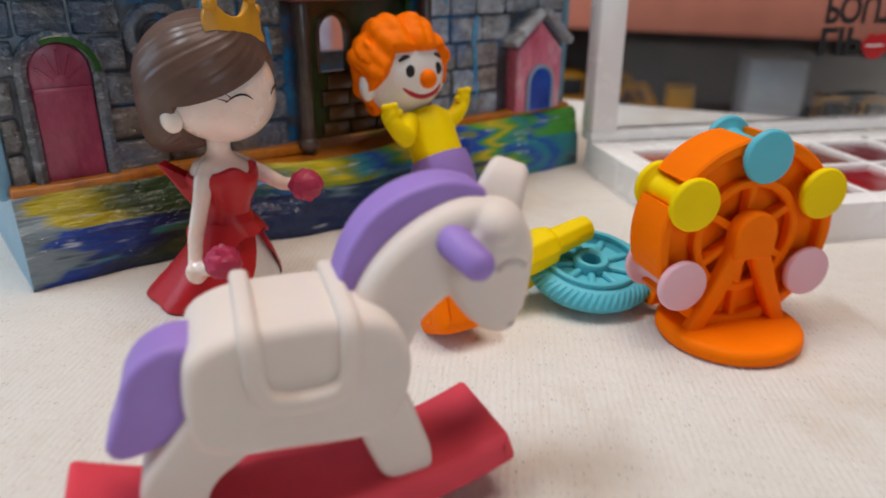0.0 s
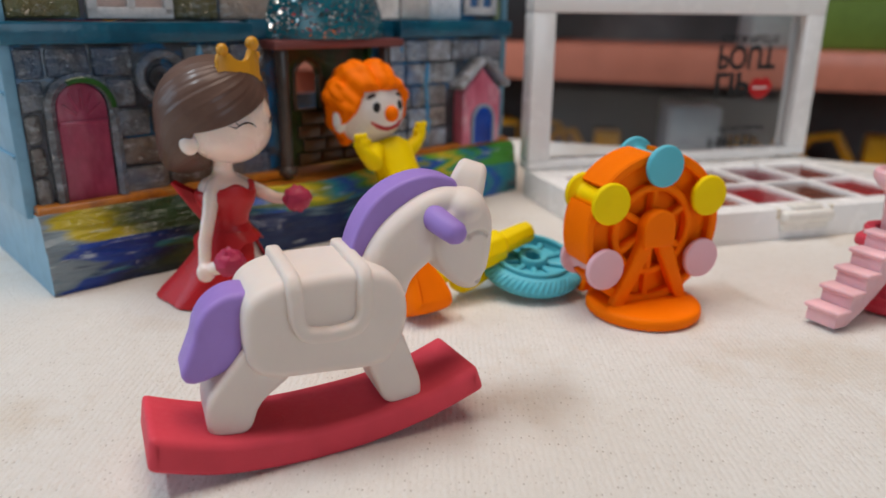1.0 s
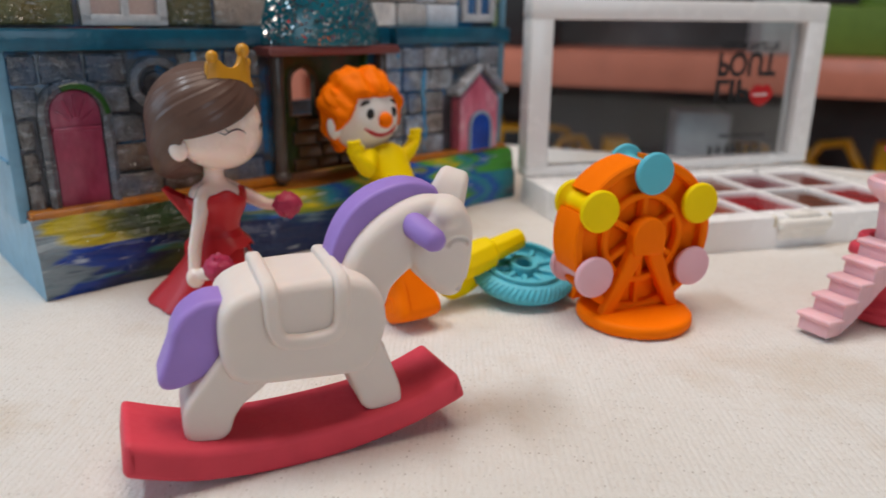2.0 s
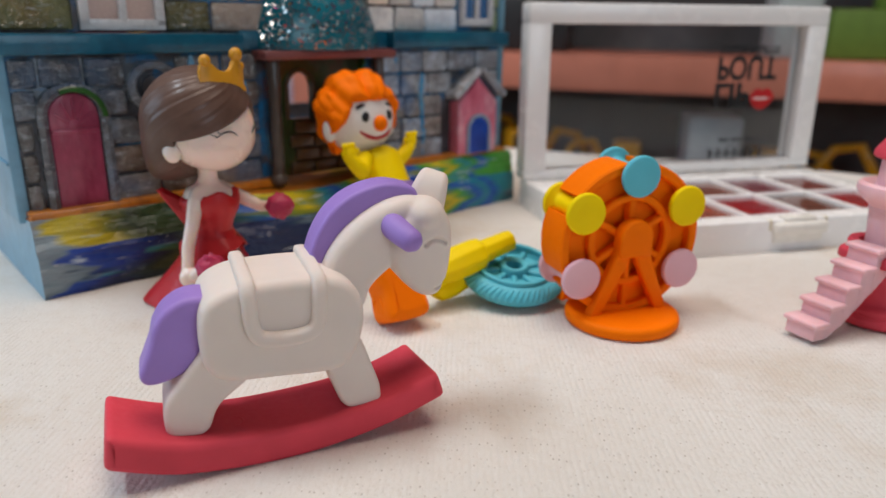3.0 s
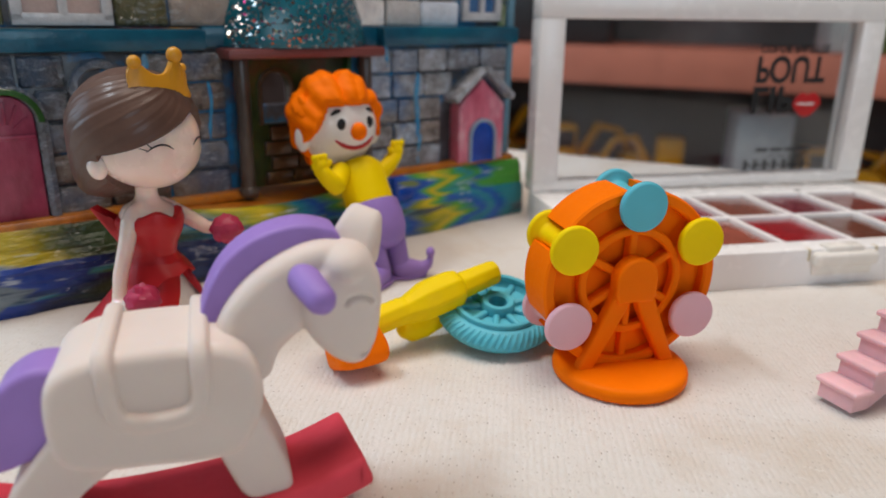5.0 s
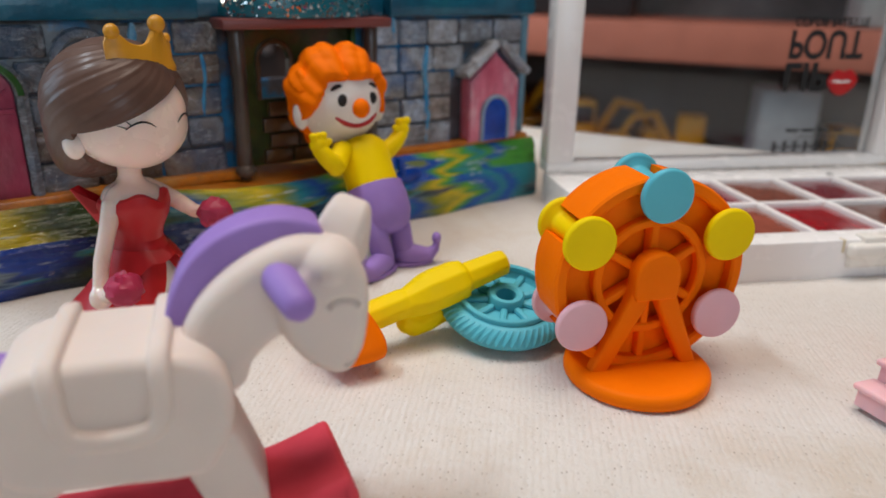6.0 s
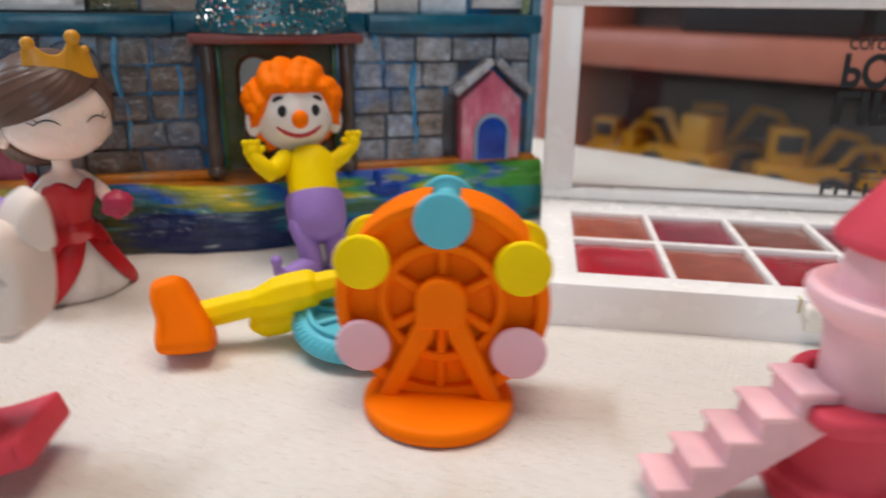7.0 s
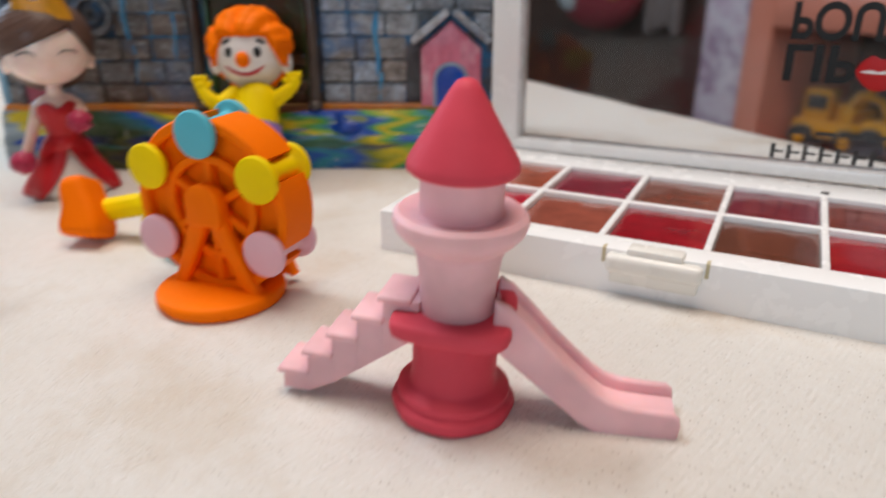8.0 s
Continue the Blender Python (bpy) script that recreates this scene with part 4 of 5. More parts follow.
# ---- ferris wheel ----
def ferris_wheel():
    w = thing("toy_ferris_wheel", 67.3, 127.9, 0, 13.3, "orange rubber ferris wheel with coloured round gondolas", "ferris wheel")
    zc = 22.2
    base = lathe([(13.2, 0), (14.2, 0.3), (14.7, 1.0), (14.75, 2.0), (14.6, 2.8), (14.1, 3.3), (13.2, 3.5), (0, 3.5)], 56)
    part("base", turned(base, at=(-0.3, 0.6, 0)), ORANGE, w, sharp=60)
    # dished disc: a deep eye inside the ring, a shallower channel outside it
    disc = lathe([(0, 2.1), (10.9, 2.1), (10.9, 3.2), (17.8, 3.2), (17.8, -3.2), (10.9, -3.2), (10.9, -2.1), (0, -2.1)], 64)
    part("wheel_disc", turned(disc, 90, 0, 0, (0, 5.2, zc)), ORANGE, w)
    for a0, a1 in ((38, 82), (98, 142), (158, 202), (216, 324), (-22, 22)):
        part("rim_block", turned(ring_bar(17.6, 2.5, 11.2, -0.4, a0, a1, 18), at=(0, 0, zc)), ORANGE, w)
    for y in (0.5, 8.4):
        part("ring", turned(ring_bar(10.2, 1.9, 2.4, y - 0.5), at=(0, 0, zc)), ORANGE, w)
        for a in range(30, 390, 60):
            c, sn = math.cos(radians(a)), math.sin(radians(a))
            far = 18.0 if a == 270 else 10.8
            path = [(3 * c, y + 1.3, zc + 3 * sn), (7 * c, y + 1.3, zc + 7 * sn), (far * c, y + 1.3, zc + far * sn)]
            part("spoke", ribbon(path, [(0, -1 if y < 5 else 1, 0)] * 3, 1.9, 1.5), ORANGE, w)
    for y, k in ((-2.2, 1), (12.0, -1)):
        for sx in (-1, 1):
            part("strut", slab([(sx * q, z) for q, z in ((4.6, zc + 0.5), (4.9, zc - 3), (12.1, 2.4), (8.5, 2.4), (1.4, zc - 6), (0.2, zc - 2))], y, y + 3.0, 0.8, 4), ORANGE, w)
        arch_top = [(4.75 * math.cos(math.pi * i / 14), zc + 1.2 + 4.75 * math.sin(math.pi * i / 14)) for i in range(15)]
        part("hub_plate", slab(arch_top + [(-4.75, zc - 2.4), (-4.0, zc - 3.9), (4.0, zc - 3.9), (4.75, zc - 2.4)], y - 0.9 if k > 0 else y, y + 3.0 if k > 0 else y + 3.9, 0.7, 4), ORANGE, w)
    for a, mat, lab in ((90, TEAL, "teal gondola"), (30, YELLOW, "yellow gondola"), (150, YELLOW, "yellow gondola"), (-30, PALE_PINK, "pale pink gondola"), (210, PALE_PINK, "pale pink gondola")):
        x, z = 16.9 * math.cos(radians(a)), zc + 16.8 * math.sin(radians(a))
        g = lathe([(0, 1.9), (4.7, 1.9), (5.1, 1.75), (5.25, 1.4), (5.25, 0.7), (5.1, 0.35), (4.6, 0.2), (3.2, 0.0), (2.7, -1.2), (2.5, -5), (2.7, -9.2), (3.2, -10.4), (4.6, -10.6), (5.1, -10.75), (5.25, -11.1), (5.25, -11.8), (5.0, -12.2), (0, -12.3)], 40)
        part("gondola", turned(g, 90, 0, 0, (x, -0.6, z)), mat, w, lab, sharp=60)
    return w


ferris_wheel()


# ---- gear wheel and peg ----
def gear():
    g = thing("toy_gear_wheel", 41.2, 147.6, 0, 10, "teal rubber toothed wheel lying flat", "toy wheel")
    g.matrix_basis = g.matrix_basis @ pose(0, 0, 0.0033, 13, 0, 0) @ Matrix.Diagonal((1.13, 1.13, 1.0, 1))
    bm = lathe([(9.4, 0), (10.6, 0.5), (11.8, 1.4), (12.6, 2.5), (12.8, 3.5), (12.3, 4.8), (11.2, 5.9), (10.4, 6.2), (9.0, 6.2), (8.6, 5.2), (8.2, 4.6), (3.0, 4.6), (1.9, 4.4), (1.9, 1.5), (0, 1.5)], 64)
    part("disc", bm, TEAL, g)
    part("rim_ring", turned(ring_bar(8.7, 1.1, 1.3, -0.4), 90, 0, 0, (0, 0, 6.5)), TEAL, g)
    part("hub", lathe([(3.7, 4.4), (3.7, 6.4), (3.3, 7.0), (2.5, 7.0), (2.0, 6.5), (1.9, 4.0)], 28, False), TEAL, g)
    for i in range(9):
        a = radians(40 * i + 12)
        part("spoke", tube([(3.4 * math.cos(a), 3.4 * math.sin(a), 5.0), (8.9 * math.cos(a), 8.9 * math.sin(a), 5.0)], 0.75, 8), TEAL, g)
    for i in range(54):
        a = 2 * math.pi * i / 54
        at = lambda r, d, z: (r * math.cos(a + d), r * math.sin(a + d), z)
        part("tooth", tube([at(12.35, 0.0, 2.6), at(12.6, 0.03, 3.6), at(12.0, 0.09, 5.0), at(10.9, 0.16, 5.95)], [0.36, 0.48, 0.46, 0.3], 7), TEAL, g)
    return g


gear()


def peg():
    p = thing("toy_hammer", 5.0, 132.5, 0, 27, "yellow rod with an orange curved head leaning on the gear", "toy hammer")
    hexbar = lambda a, b, ra, rb: turned(lathe([(ra * 0.75, 0), (ra * 0.93, 0.3), (ra, 0.9), (rb, (b - a) - 0.9), (rb * 0.93, b - a - 0.3), (rb * 0.75, b - a)], 8), 0, 77.8, 0, (a, 0, 6.9 + a * 0.217))
    collar = lathe([(3.1, -0.6), (3.5, 0.6), (4.6, 4.4), (4.9, 7.5), (4.8, 13.0), (4.5, 14.4), (3.6, 15)], 8)
    for v in collar.verts:
        # the knee is cut on the slant, longer below than above
        if v.co.z < 8:
            v.co.z -= 0.55 * v.co.x * (1 - max(0.0, v.co.z) / 8)
    collar = turned(collar, 0, 77.8, 0, (15.6, 0, 10.4))
    arm = tube([(16.2, 1.0, 5.0), (18.2, 1.5, 3.9), (22, 2, 4.2), (28.5, 2, 6.2)], [2.4, 2.9, 2.9, 2.3], 14)
    part("rod", moulded([hexbar(3.6, 16.5, 3.4, 3.4), collar, hexbar(28.5, 41, 3.5, 3.1), arm], 0.36, 3), YELLOW, p, "thick-kneed yellow rod", sharp=180)
    bm = slab(smooth_loop([(-6.2, 11.2), (-5.4, 13.6), (-2.0, 14.6), (0.9, 14.2), (3.6, 10.6), (6.4, 6.6), (7.8, 3.2), (7.2, 0.7), (4.0, 0), (-2.0, 0), (-4.6, 0.7), (-5.2, 3.2), (-4.9, 6.4), (-5.7, 9.0)], 5), -6.6, 4.2, 2.6, 6)
    # a rolled-up spiral shows on the end of the head
    curl = tube([(-5.05, -1.2 + (3.0 - 0.2 * k) * math.cos(0.55 * k), 3.6 + (2.8 - 0.19 * k) * math.sin(0.55 * k)) for k in range(13)], 0.34, 8)
    lift = 0
    for m in (bm, curl):
        m.transform(Matrix.Diagonal((0.92, 1.1, 1.16, 1)))
        turned(m, -26, 0, 0, (0.6, -5.2, 0))
        lift = lift or -min(v.co.z for v in m.verts) + 0.1
        turned(m, at=(0, 0, lift))
    part("curl", curl, ORANGE, p)
    part("head", bm, ORANGE, p, "orange curved head")
    return p


peg()


# ---- slide tower ----
def slide_tower():
    t = thing("toy_slide_tower", 135.6, 124.5, 0, 22, "pink and crimson toy tower with stairs and slide", "toy tower")
    t.matrix_basis = t.matrix_basis @ pose(0, 0, 0, 0.6, 2.3, 0)
    base = lathe([(9.5, 0), (10.5, 0.5), (10.8, 1.5), (10.5, 2.5), (9.8, 2.9), (9.6, 3.3), (9.9, 3.7), (9.8, 4.5), (9.0, 5.2), (8.0, 5.5), (7.5, 6.2), (7.3, 8), (7.3, 16.6), (0, 16.6)], 48)
    for v in base.verts:
        if 0 < v.co.z < 3:
            k = 1 + 0.012 * math.sin(8 * math.atan2(v.co.y, v.co.x))
            v.co.x, v.co.y = v.co.x * k, v.co.y * k
    part("base_drum", base, CERISE, t, "cerise turned base")
    plat = smooth_loop([(-9.0, -8.2), (0, -9.6), (9.0, -8.2), (9.9, 0), (9.0, 8.2), (0, 9.6), (-9.0, 8.2), (-9.9, 0)], 4)
    rail = [(10.1 * math.cos(a), 10.1 * math.sin(a)) for a in [radians(-8 + 196 * k / 18) for k in range(19)]] + [(7.2 * math.cos(a), 7.2 * math.sin(a)) for a in [radians(188 - 196 * k / 18) for k in range(19)]]
    part("back_rail", turned(slab(rail, -21.6, -18.8, 0.7), -90, 0, 0), CERISE, t, "cerise low rail behind the shaft")
    part("platform", turned(slab(plat, -19.4, -16.3, 1.0), -90, 0, 0), CERISE, t, "cerise platform")
    shaft = lathe([(0, 18.4), (6.2, 18.4), (6.4, 24), (6.9, 28.4), (7.0, 29.6), (7.3, 29.8), (7.3, 30.8), (9.2, 32.3), (10.5, 33.8), (10.95, 35.1), (10.8, 36.2), (10.0, 36.9), (8.8, 36.4), (7.3, 36.1), (6.7, 36.3), (6.7, 44.6), (0, 44.6)], 48)
    part("shaft", shaft, PINK, t, "pink shaft with a round balcony")
    cone = lathe([(0, 43.5), (8.3, 43.1), (8.85, 43.6), (8.9, 44.3), (8.6, 45.2), (2.4, 55.7), (1.6, 56.8), (0.8, 57.2), (0, 57.3)], 48)
    part("roof", cone, CERISE, t, "cerise cone roof")
    # stairs going down on one side: a solid flight with overhanging treads
    n = 5
    under = lambda x: max(0.0, 14.6 * (x + 24.5) / 19)
    for i in range(n):
        x1, z = -7.2 - 4.7 * i, 21.8 - 4.3 * i
        x0, x2 = x1 - 4.6, x1 + (1.7 if i == 0 else 0.3)
        part("riser", slab([(x0, under(x0)), (x2, under(x2)), (x2, z - 0.7), (x0, z - 0.7)], -4.0, 4.0, 0.3), PINK, t)
    for i in range(n):
        x1, z = -7.2 - 4.7 * i, 21.8 - 4.3 * i
        part("stair", box(x1 - 5.5, x1 + 0.4, -4.7, 4.7, z - 1.25, z, 0.5, 3), PINK, t)
    # slide with raised rounded sides on the other
    prof = [(6.5, 21.5), (9, 20.6), (12, 17.7), (17, 12.6), (21, 8.9), (24.0, 6.4), (26.2, 5.0), (29, 4.3), (33, 4.1), (37.8, 4.1)]
    low = [(38.0, 1.2), (37.0, 0.3), (27, 0.2), (24.5, 0.7), (22, 2.0), (14, 8.8), (6.5, 15)]
    part("slide_bed", turned(slab(prof + low, -3.8, 3.8, 0.4), rz=5), PINK, t)
    for y in (-5.1, 3.5):
        side = [(x, z + 2.1) for x, z in prof[:-1]] + [(36.8, 6.1), (37.9, 5.2), (38.2, 3.6)] + low
        part("slide_side", turned(slab(side, y, y + 1.6, 0.7, 4), rz=5), PINK, t)
    return t


slide_tower()


# ---- lip colour palette ----
def palette():
    p = thing("lip_palette", 78.3, 172.2, 0, 9.6, "open white plastic lip colour palette with clear lid", "makeup palette")
    W, D, H = 143, 80, 11.2
    # tray: one moulding with ten wells
    xs = [0.0]
    for i in range(5):
        xs += [8.8 + i * 24.5 + 0.85, 8.8 + (i + 1) * 24.5 - 0.85]
    xs.append(W)
    ys = [0.0, 8.4, 35.5, 37.1, 63.6, D]
    tray = bmesh.new()
    at = {}

    def corner(x, y, z):
        key = (round(x, 2), round(y, 2), round(z, 2))
        if key not in at:
            at[key] = tray.verts.new((x, y, z))
        return at[key]

    for i in range(len(xs) - 1):
        for j in range(5):
            q = [(xs[i], ys[j]), (xs[i + 1], ys[j]), (xs[i + 1], ys[j + 1]), (xs[i], ys[j + 1])]
            well = i % 2 == 1 and j in (1, 3)
            tray.faces.new([corner(x, y, 8.2 if well else H) for x, y in q])
            if well:
                for k in range(4):
                    a, b2 = q[k], q[(k + 1) % 4]
                    tray.faces.new((corner(*a, H), corner(*b2, H), corner(*b2, 8.2), corner(*a, 8.2)))
    edge = [(x, 0.0) for x in xs] + [(W, y) for y in ys[1:]] + [(x, D) for x in reversed(xs[:-1])] + [(0.0, y) for y in reversed(ys[1:-1])]
    for k in range(len(edge)):
        a, b2 = edge[k], edge[(k + 1) % len(edge)]
        tray.faces.new((corner(*a, H), corner(*b2, H), corner(*b2, 0), corner(*a, 0)))
    tray.faces.new([corner(*e, 0) for e in edge])
    bmesh.ops.recalc_face_normals(tray, faces=tray.faces)
    rim = [e for e in tray.edges if len(e.link_faces) == 2 and e.calc_face_angle(0) > 1.0 and max(v.co.z for v in e.verts) > H - 0.1]
    bmesh.ops.bevel(tray, geom=rim, offset=0.45, segments=2, profile=0.5, affect="EDGES")
    part("tray", tray, WHITE_PLASTIC, p)
    cw = 24.5
    cols = [[(0.42, 0.012, 0.03), (0.32, 0.08, 0.05), (0.30, 0.006, 0.014), (0.13, 0.04, 0.022), (0.30, 0.008, 0.014)],
            [(0.36, 0.085, 0.045), (0.22, 0.018, 0.035), (0.20, 0.06, 0.038), (0.16, 0.012, 0.025), (0.17, 0.035, 0.025)]]
    names = [["crimson", "terracotta", "deep red", "brown", "scarlet"], ["rust", "plum", "rose brown", "wine", "chestnut"]]
    for r in range(2):
        for i in range(5):
            x0 = 8.8 + i * cw + 1.1
            y0 = 8.6 if r == 0 else 37.5
            bm = bmesh.new()
            m = 8
            vs = [[bm.verts.new((x0 + (cw - 2.2) * a / m, y0 + 26.4 * b / m, 10.0 + 0.35 * noise.noise(Vector((i * 7 + a * 0.5, r * 5 + b * 0.5, 1))) - (0.5 if a in (0, m) or b in (0, m) else 0))) for a in range(m + 1)] for b in range(m + 1)]
            for b in range(m):
                for a in range(m):
                    bm.faces.new((vs[b][a], vs[b][a + 1], vs[b + 1][a + 1], vs[b + 1][a]))
            low = bmesh.ops.extrude_face_region(bm, geom=bm.faces[:])
            bmesh.ops.translate(bm, verts=[v for v in low["geom"] if isinstance(v, bmesh.types.BMVert)], vec=(0, 0, -2))
            part("colour_pan", bm, lip_colour("lip_" + names[r][i].replace(" ", "_"), (*cols[r][i], 1)), p, names[r][i] + " glossy lip colour")
    # clasp
    cl = part("clasp", merge(box(61.5, 83.0, -3.0, 0.6, 6.2, 10.6, 1.4, 4), box(62.3, 82.2, -1.4, 0.6, 3.2, 7.0, 0.8, 3)), CLASP, p, "ivory clasp bar")
    part("catch", box(66, 78.5, -1.4, 3.4, 9.4, 12.2, 0.7), CLASP, cl)
    # solid strips stand in for the shaded notches; the tray is not cut
    for x in (60.2, 83.2):
        part("notch", box(x, x + 0.9, -0.12, 2.2, 7.6, H + 0.1, 0.2), NOTCH_SHADE, p, "strip in the shade colour of the notch beside the clasp")
    # a black disc gives the dark of the hole; the tray stays whole
    part("hinge_hole_disc", turned(lathe([(0, 0.1), (1.2, 0.1), (1.2, -0.4), (0, -0.4)], 14), at=(107, 66.5, H + 0.1)), BLACK, p)
    # lid, standing upright on the hinge
    hinge = pose(0, 0.0785, 0.0112, -1.0, -0.4, 0)
    lid = part("lid", box(0, W, -2.2, 7, 0, 3.8, 0.9), WHITE_PLASTIC, p, "white lid frame", at=hinge)
    LH = 70.8
    part("lid_top_bar", box(0, W, -2.2, 7, LH - 8, LH, 0.9), WHITE_PLASTIC, lid)
    part("lid_side_bar", box(0, 10, -2.2, 7, 3.5, LH - 7.7, 0.9), WHITE_PLASTIC, lid)
    part("lid_side_bar", box(W - 10.5, W, -2.2, 7, 3.5, LH - 7.7, 0.9), WHITE_PLASTIC, lid)
    win = part("lid_window", box(9.6, W - 10, 1.8, 3.0, 3.4, LH - 7.5, 0), CLEAR, lid, "clear acrylic window")

    def words(body, x, z, size, width, mat, name):
        cu = bpy.data.curves.new("lettering", "FONT")
        cu.body, cu.size, cu.extrude, cu.offset = body, size, 0.03, size * 0.028
        tmp = new("lettering", cu)
        me = bpy.data.meshes.new_from_object(tmp.evaluated_get(bpy.context.evaluated_depsgraph_get()))
        bpy.data.objects.remove(tmp)
        bm = bmesh.new()
        bm.from_mesh(me)
        # printed on the outside: seen upside down from within
        x0, x1 = min(v.co.x for v in bm.verts), max(v.co.x for v in bm.verts)
        for v in bm.verts:
            v.co = Vector((x + (v.co.x - x0) * width / (x1 - x0), 1.5 + v.co.z, z - v.co.y))
        part(name, bm, mat, lid)

    words("LIP", 90.6, 37.9, 14.3, 18.6, BLACK, "lettering")
    words("POUT", 91.0, 49.4, 14.0, 30.6, BLACK, "lettering")
    words("COLOR PALETTE", 91.6, 54.1, 4.5, 30.4, BLACK, "lettering")
    # maker's mark as plain bars
    grey = rubber("grey_print", (0.05, 0.05, 0.05, 1), 0.5)
    for k in range(7):
        part("printed_bar", box(90.8 + 4.4 * k, 92.0 + 4.4 * k, 1.3, 1.55, 4.7, 9.2, 0), grey, lid)
        part("printed_bar", box(92.0 + 4.4 * k, 94.4 + 4.4 * k, 1.3, 1.55, 6.6, 7.3, 0), grey, lid)
    part("printed_bar", box(101, 121.4, 1.3, 1.55, 10.6, 10.8, 0), grey, lid)
    for k in range(4):
        part("printed_bar", box(95.5 + 6.6 * k, 100.6 + 6.6 * k, 1.3, 1.55, 12.6, 13.7, 0), grey, lid)
    lips = smooth_loop([(109.0, 31.6), (112.2, 35.7), (115.2, 34.9), (118.2, 35.8), (121.6, 31.8), (118.4, 27.5), (115.2, 26.2), (112.0, 27.3)], 4)
    part("printed_mark", slab(lips, 1.25, 1.55, 0.05), rubber("print_red", (0.60, 0.008, 0.01, 1), 0.4), lid, "red lips print")
    part("printed_bar", slab(smooth_loop([(110.2, 31.3), (112.8, 31.9), (114.6, 31.5), (116.4, 31.9), (119.0, 31.4), (116.6, 31.0), (114.6, 30.9), (112.6, 31.0)], 3), 1.0, 1.2, 0.03), WHITE_PLASTIC, lid)
    return p


palette()


# ---- figurines, each one plain mesh ----
def princess():
    bm = bmesh.new()
    # 0 red, 1 peach, 2 brown, 3 ochre, 4 white, 5 berry, 6 black
    prof = [(13.0, 0), (13.4, 0.6), (13.0, 2.2), (12.2, 4), (10.9, 6.4), (9.6, 9), (8.3, 11.4), (7.2, 13.6), (6.3, 15.8), (5.5, 17.8)]

    def gown(shrink, gap):
        """A flared skirt; gap: half the angle left open in front at the hem."""
        sk, rings, n = bmesh.new(), [], 56
        for r, z in prof:
            k = max(0, 1 - z / 18)
            g = gap * max(0.0, 1 - z / 16.5)
            ring = []
            for i in range(n + 1):
                a = 0.08 + g + (2 * math.pi - 2 * g) * i / n
                rr = (1.14 * r - shrink) * (1 + (0.045 * math.sin(7 * a) * k if gap else 0))
                ring.append(sk.verts.new((rr * math.cos(a) - 5.0 * k * k, rr * math.sin(a), z)))
            rings.append(ring)
        for p, q in zip(rings, rings[1:]):
            for i in range(n):
                sk.faces.new((p[i], p[i + 1], q[i + 1], q[i]))
        return sk

    def wider(outline, heart=False):
        # the body is deeper, front to back, than it is broad
        m = lathe(outline, 40)
        if heart:
            # the neckline rises in two lobes
            for v in m.verts:
                a = abs(math.atan2(v.co.y, v.co.x))
                k = min(1.0, max(0.0, (v.co.z - 26.5) / 2.5)) * min(1.0, math.hypot(v.co.x, v.co.y) / 5)
                v.co.z += k * (1.5 * math.exp(-((a - 0.62) / 0.4) ** 2) - 0.5 * math.exp(-(a / 0.2) ** 2) - (0.9 if a > 1.3 else 0.0))
        m.transform(Matrix.Diagonal((1.24, 1.04, 1, 1)))
        return m

    merge(bm, gown(0.0, 0.78), 0)
    merge(bm, gown(0.9, 0.0), 4)
    merge(bm, wider([(0, 17.4), (5.5, 17.6), (5.2, 19.0), (4.6, 20.2), (4.9, 22.4), (6.2, 25.6), (6.7, 27.6), (6.6, 28.4), (6.4, 29.4), (5.6, 29.9), (0, 29.0)], True), 0)
    # hip frill
    frill = lathe([(6.2, 18.6), (7.8, 16.6), (9.0, 14.4), (8.7, 14.2), (7.2, 16.4), (5.8, 18.4)], 40, False)
    for v in frill.verts:
        a = math.atan2(v.co.y, v.co.x)
        v.co.z += (18.4 - v.co.z) * 0.5 * math.cos(2 * a) + 0.5 * math.sin(9 * a) * (18.4 - v.co.z) / 4
    merge(bm, frill, 0)
    bow = slab([(-4, 17), (-13.5, 30.5), (-8.5, 25.5), (-4.5, 27), (-3.5, 22)], -1.6, 1.6, 0.5)
    merge(bm, turned(bow, rz=20), 0)
    merge(bm, turned(slab([(-4, 17), (-11, 29), (-7.5, 24.5), (-4.5, 27), (-3.5, 22)], -1.6, 1.6, 0.5), rz=-35), 0)
    skin = [wider([(5.8, 28.0), (5.7, 29.6), (4.9, 31.2), (2.8, 32.6), (2.15, 34), (2.2, 39), (1.0, 39.2)])]
    skin.append(tube([(0, -1.5, 31.0), (0, -3.8, 30.2), (0, -5.8, 28.6), (0.2, -7.8, 24), (0.2, -10.6, 17.5), (1.0, -12.6, 12.4)], [2.4, 2.4, 2.2, 1.85, 1.7, 1.55], 16))
    skin.append(ball(1.6, -13.2, 10.4, 2.4, 2.4, 2.7, 16))
    skin.append(tube([(2.4, -13.4, 10.8), (6.0, -13.2, 12.6)], [1.4, 2.2], 12))
    skin.append(tube([(0, 1.5, 31.0), (0.4, 3.8, 30.4), (2.0, 5.4, 29.2), (6.0, 6.4, 27.6), (11.5, 6.0, 26.0), (15.0, 5.4, 26.4)], [2.4, 2.4, 2.2, 1.9, 1.6, 1.5], 16))
    merge(bm, moulded(skin, 0.34, 4), 1)
    for cx, cy, cz, r in ((8.8, -13.0, 13.8, 3.5), (18.4, 4.9, 26.9, 3.3)):
        f = ball(cx, cy, cz, r, r, r * 0.95, 22)
        for v in f.verts:
            d = v.co - Vector((cx, cy, cz))
            v.co += d.normalized() * (0.55 * abs(math.sin(1.7 * v.co.x) * math.sin(1.7 * v.co.y + 0.8 * v.co.z) ) + 0.5 * noise.noise(v.co * 1.1))
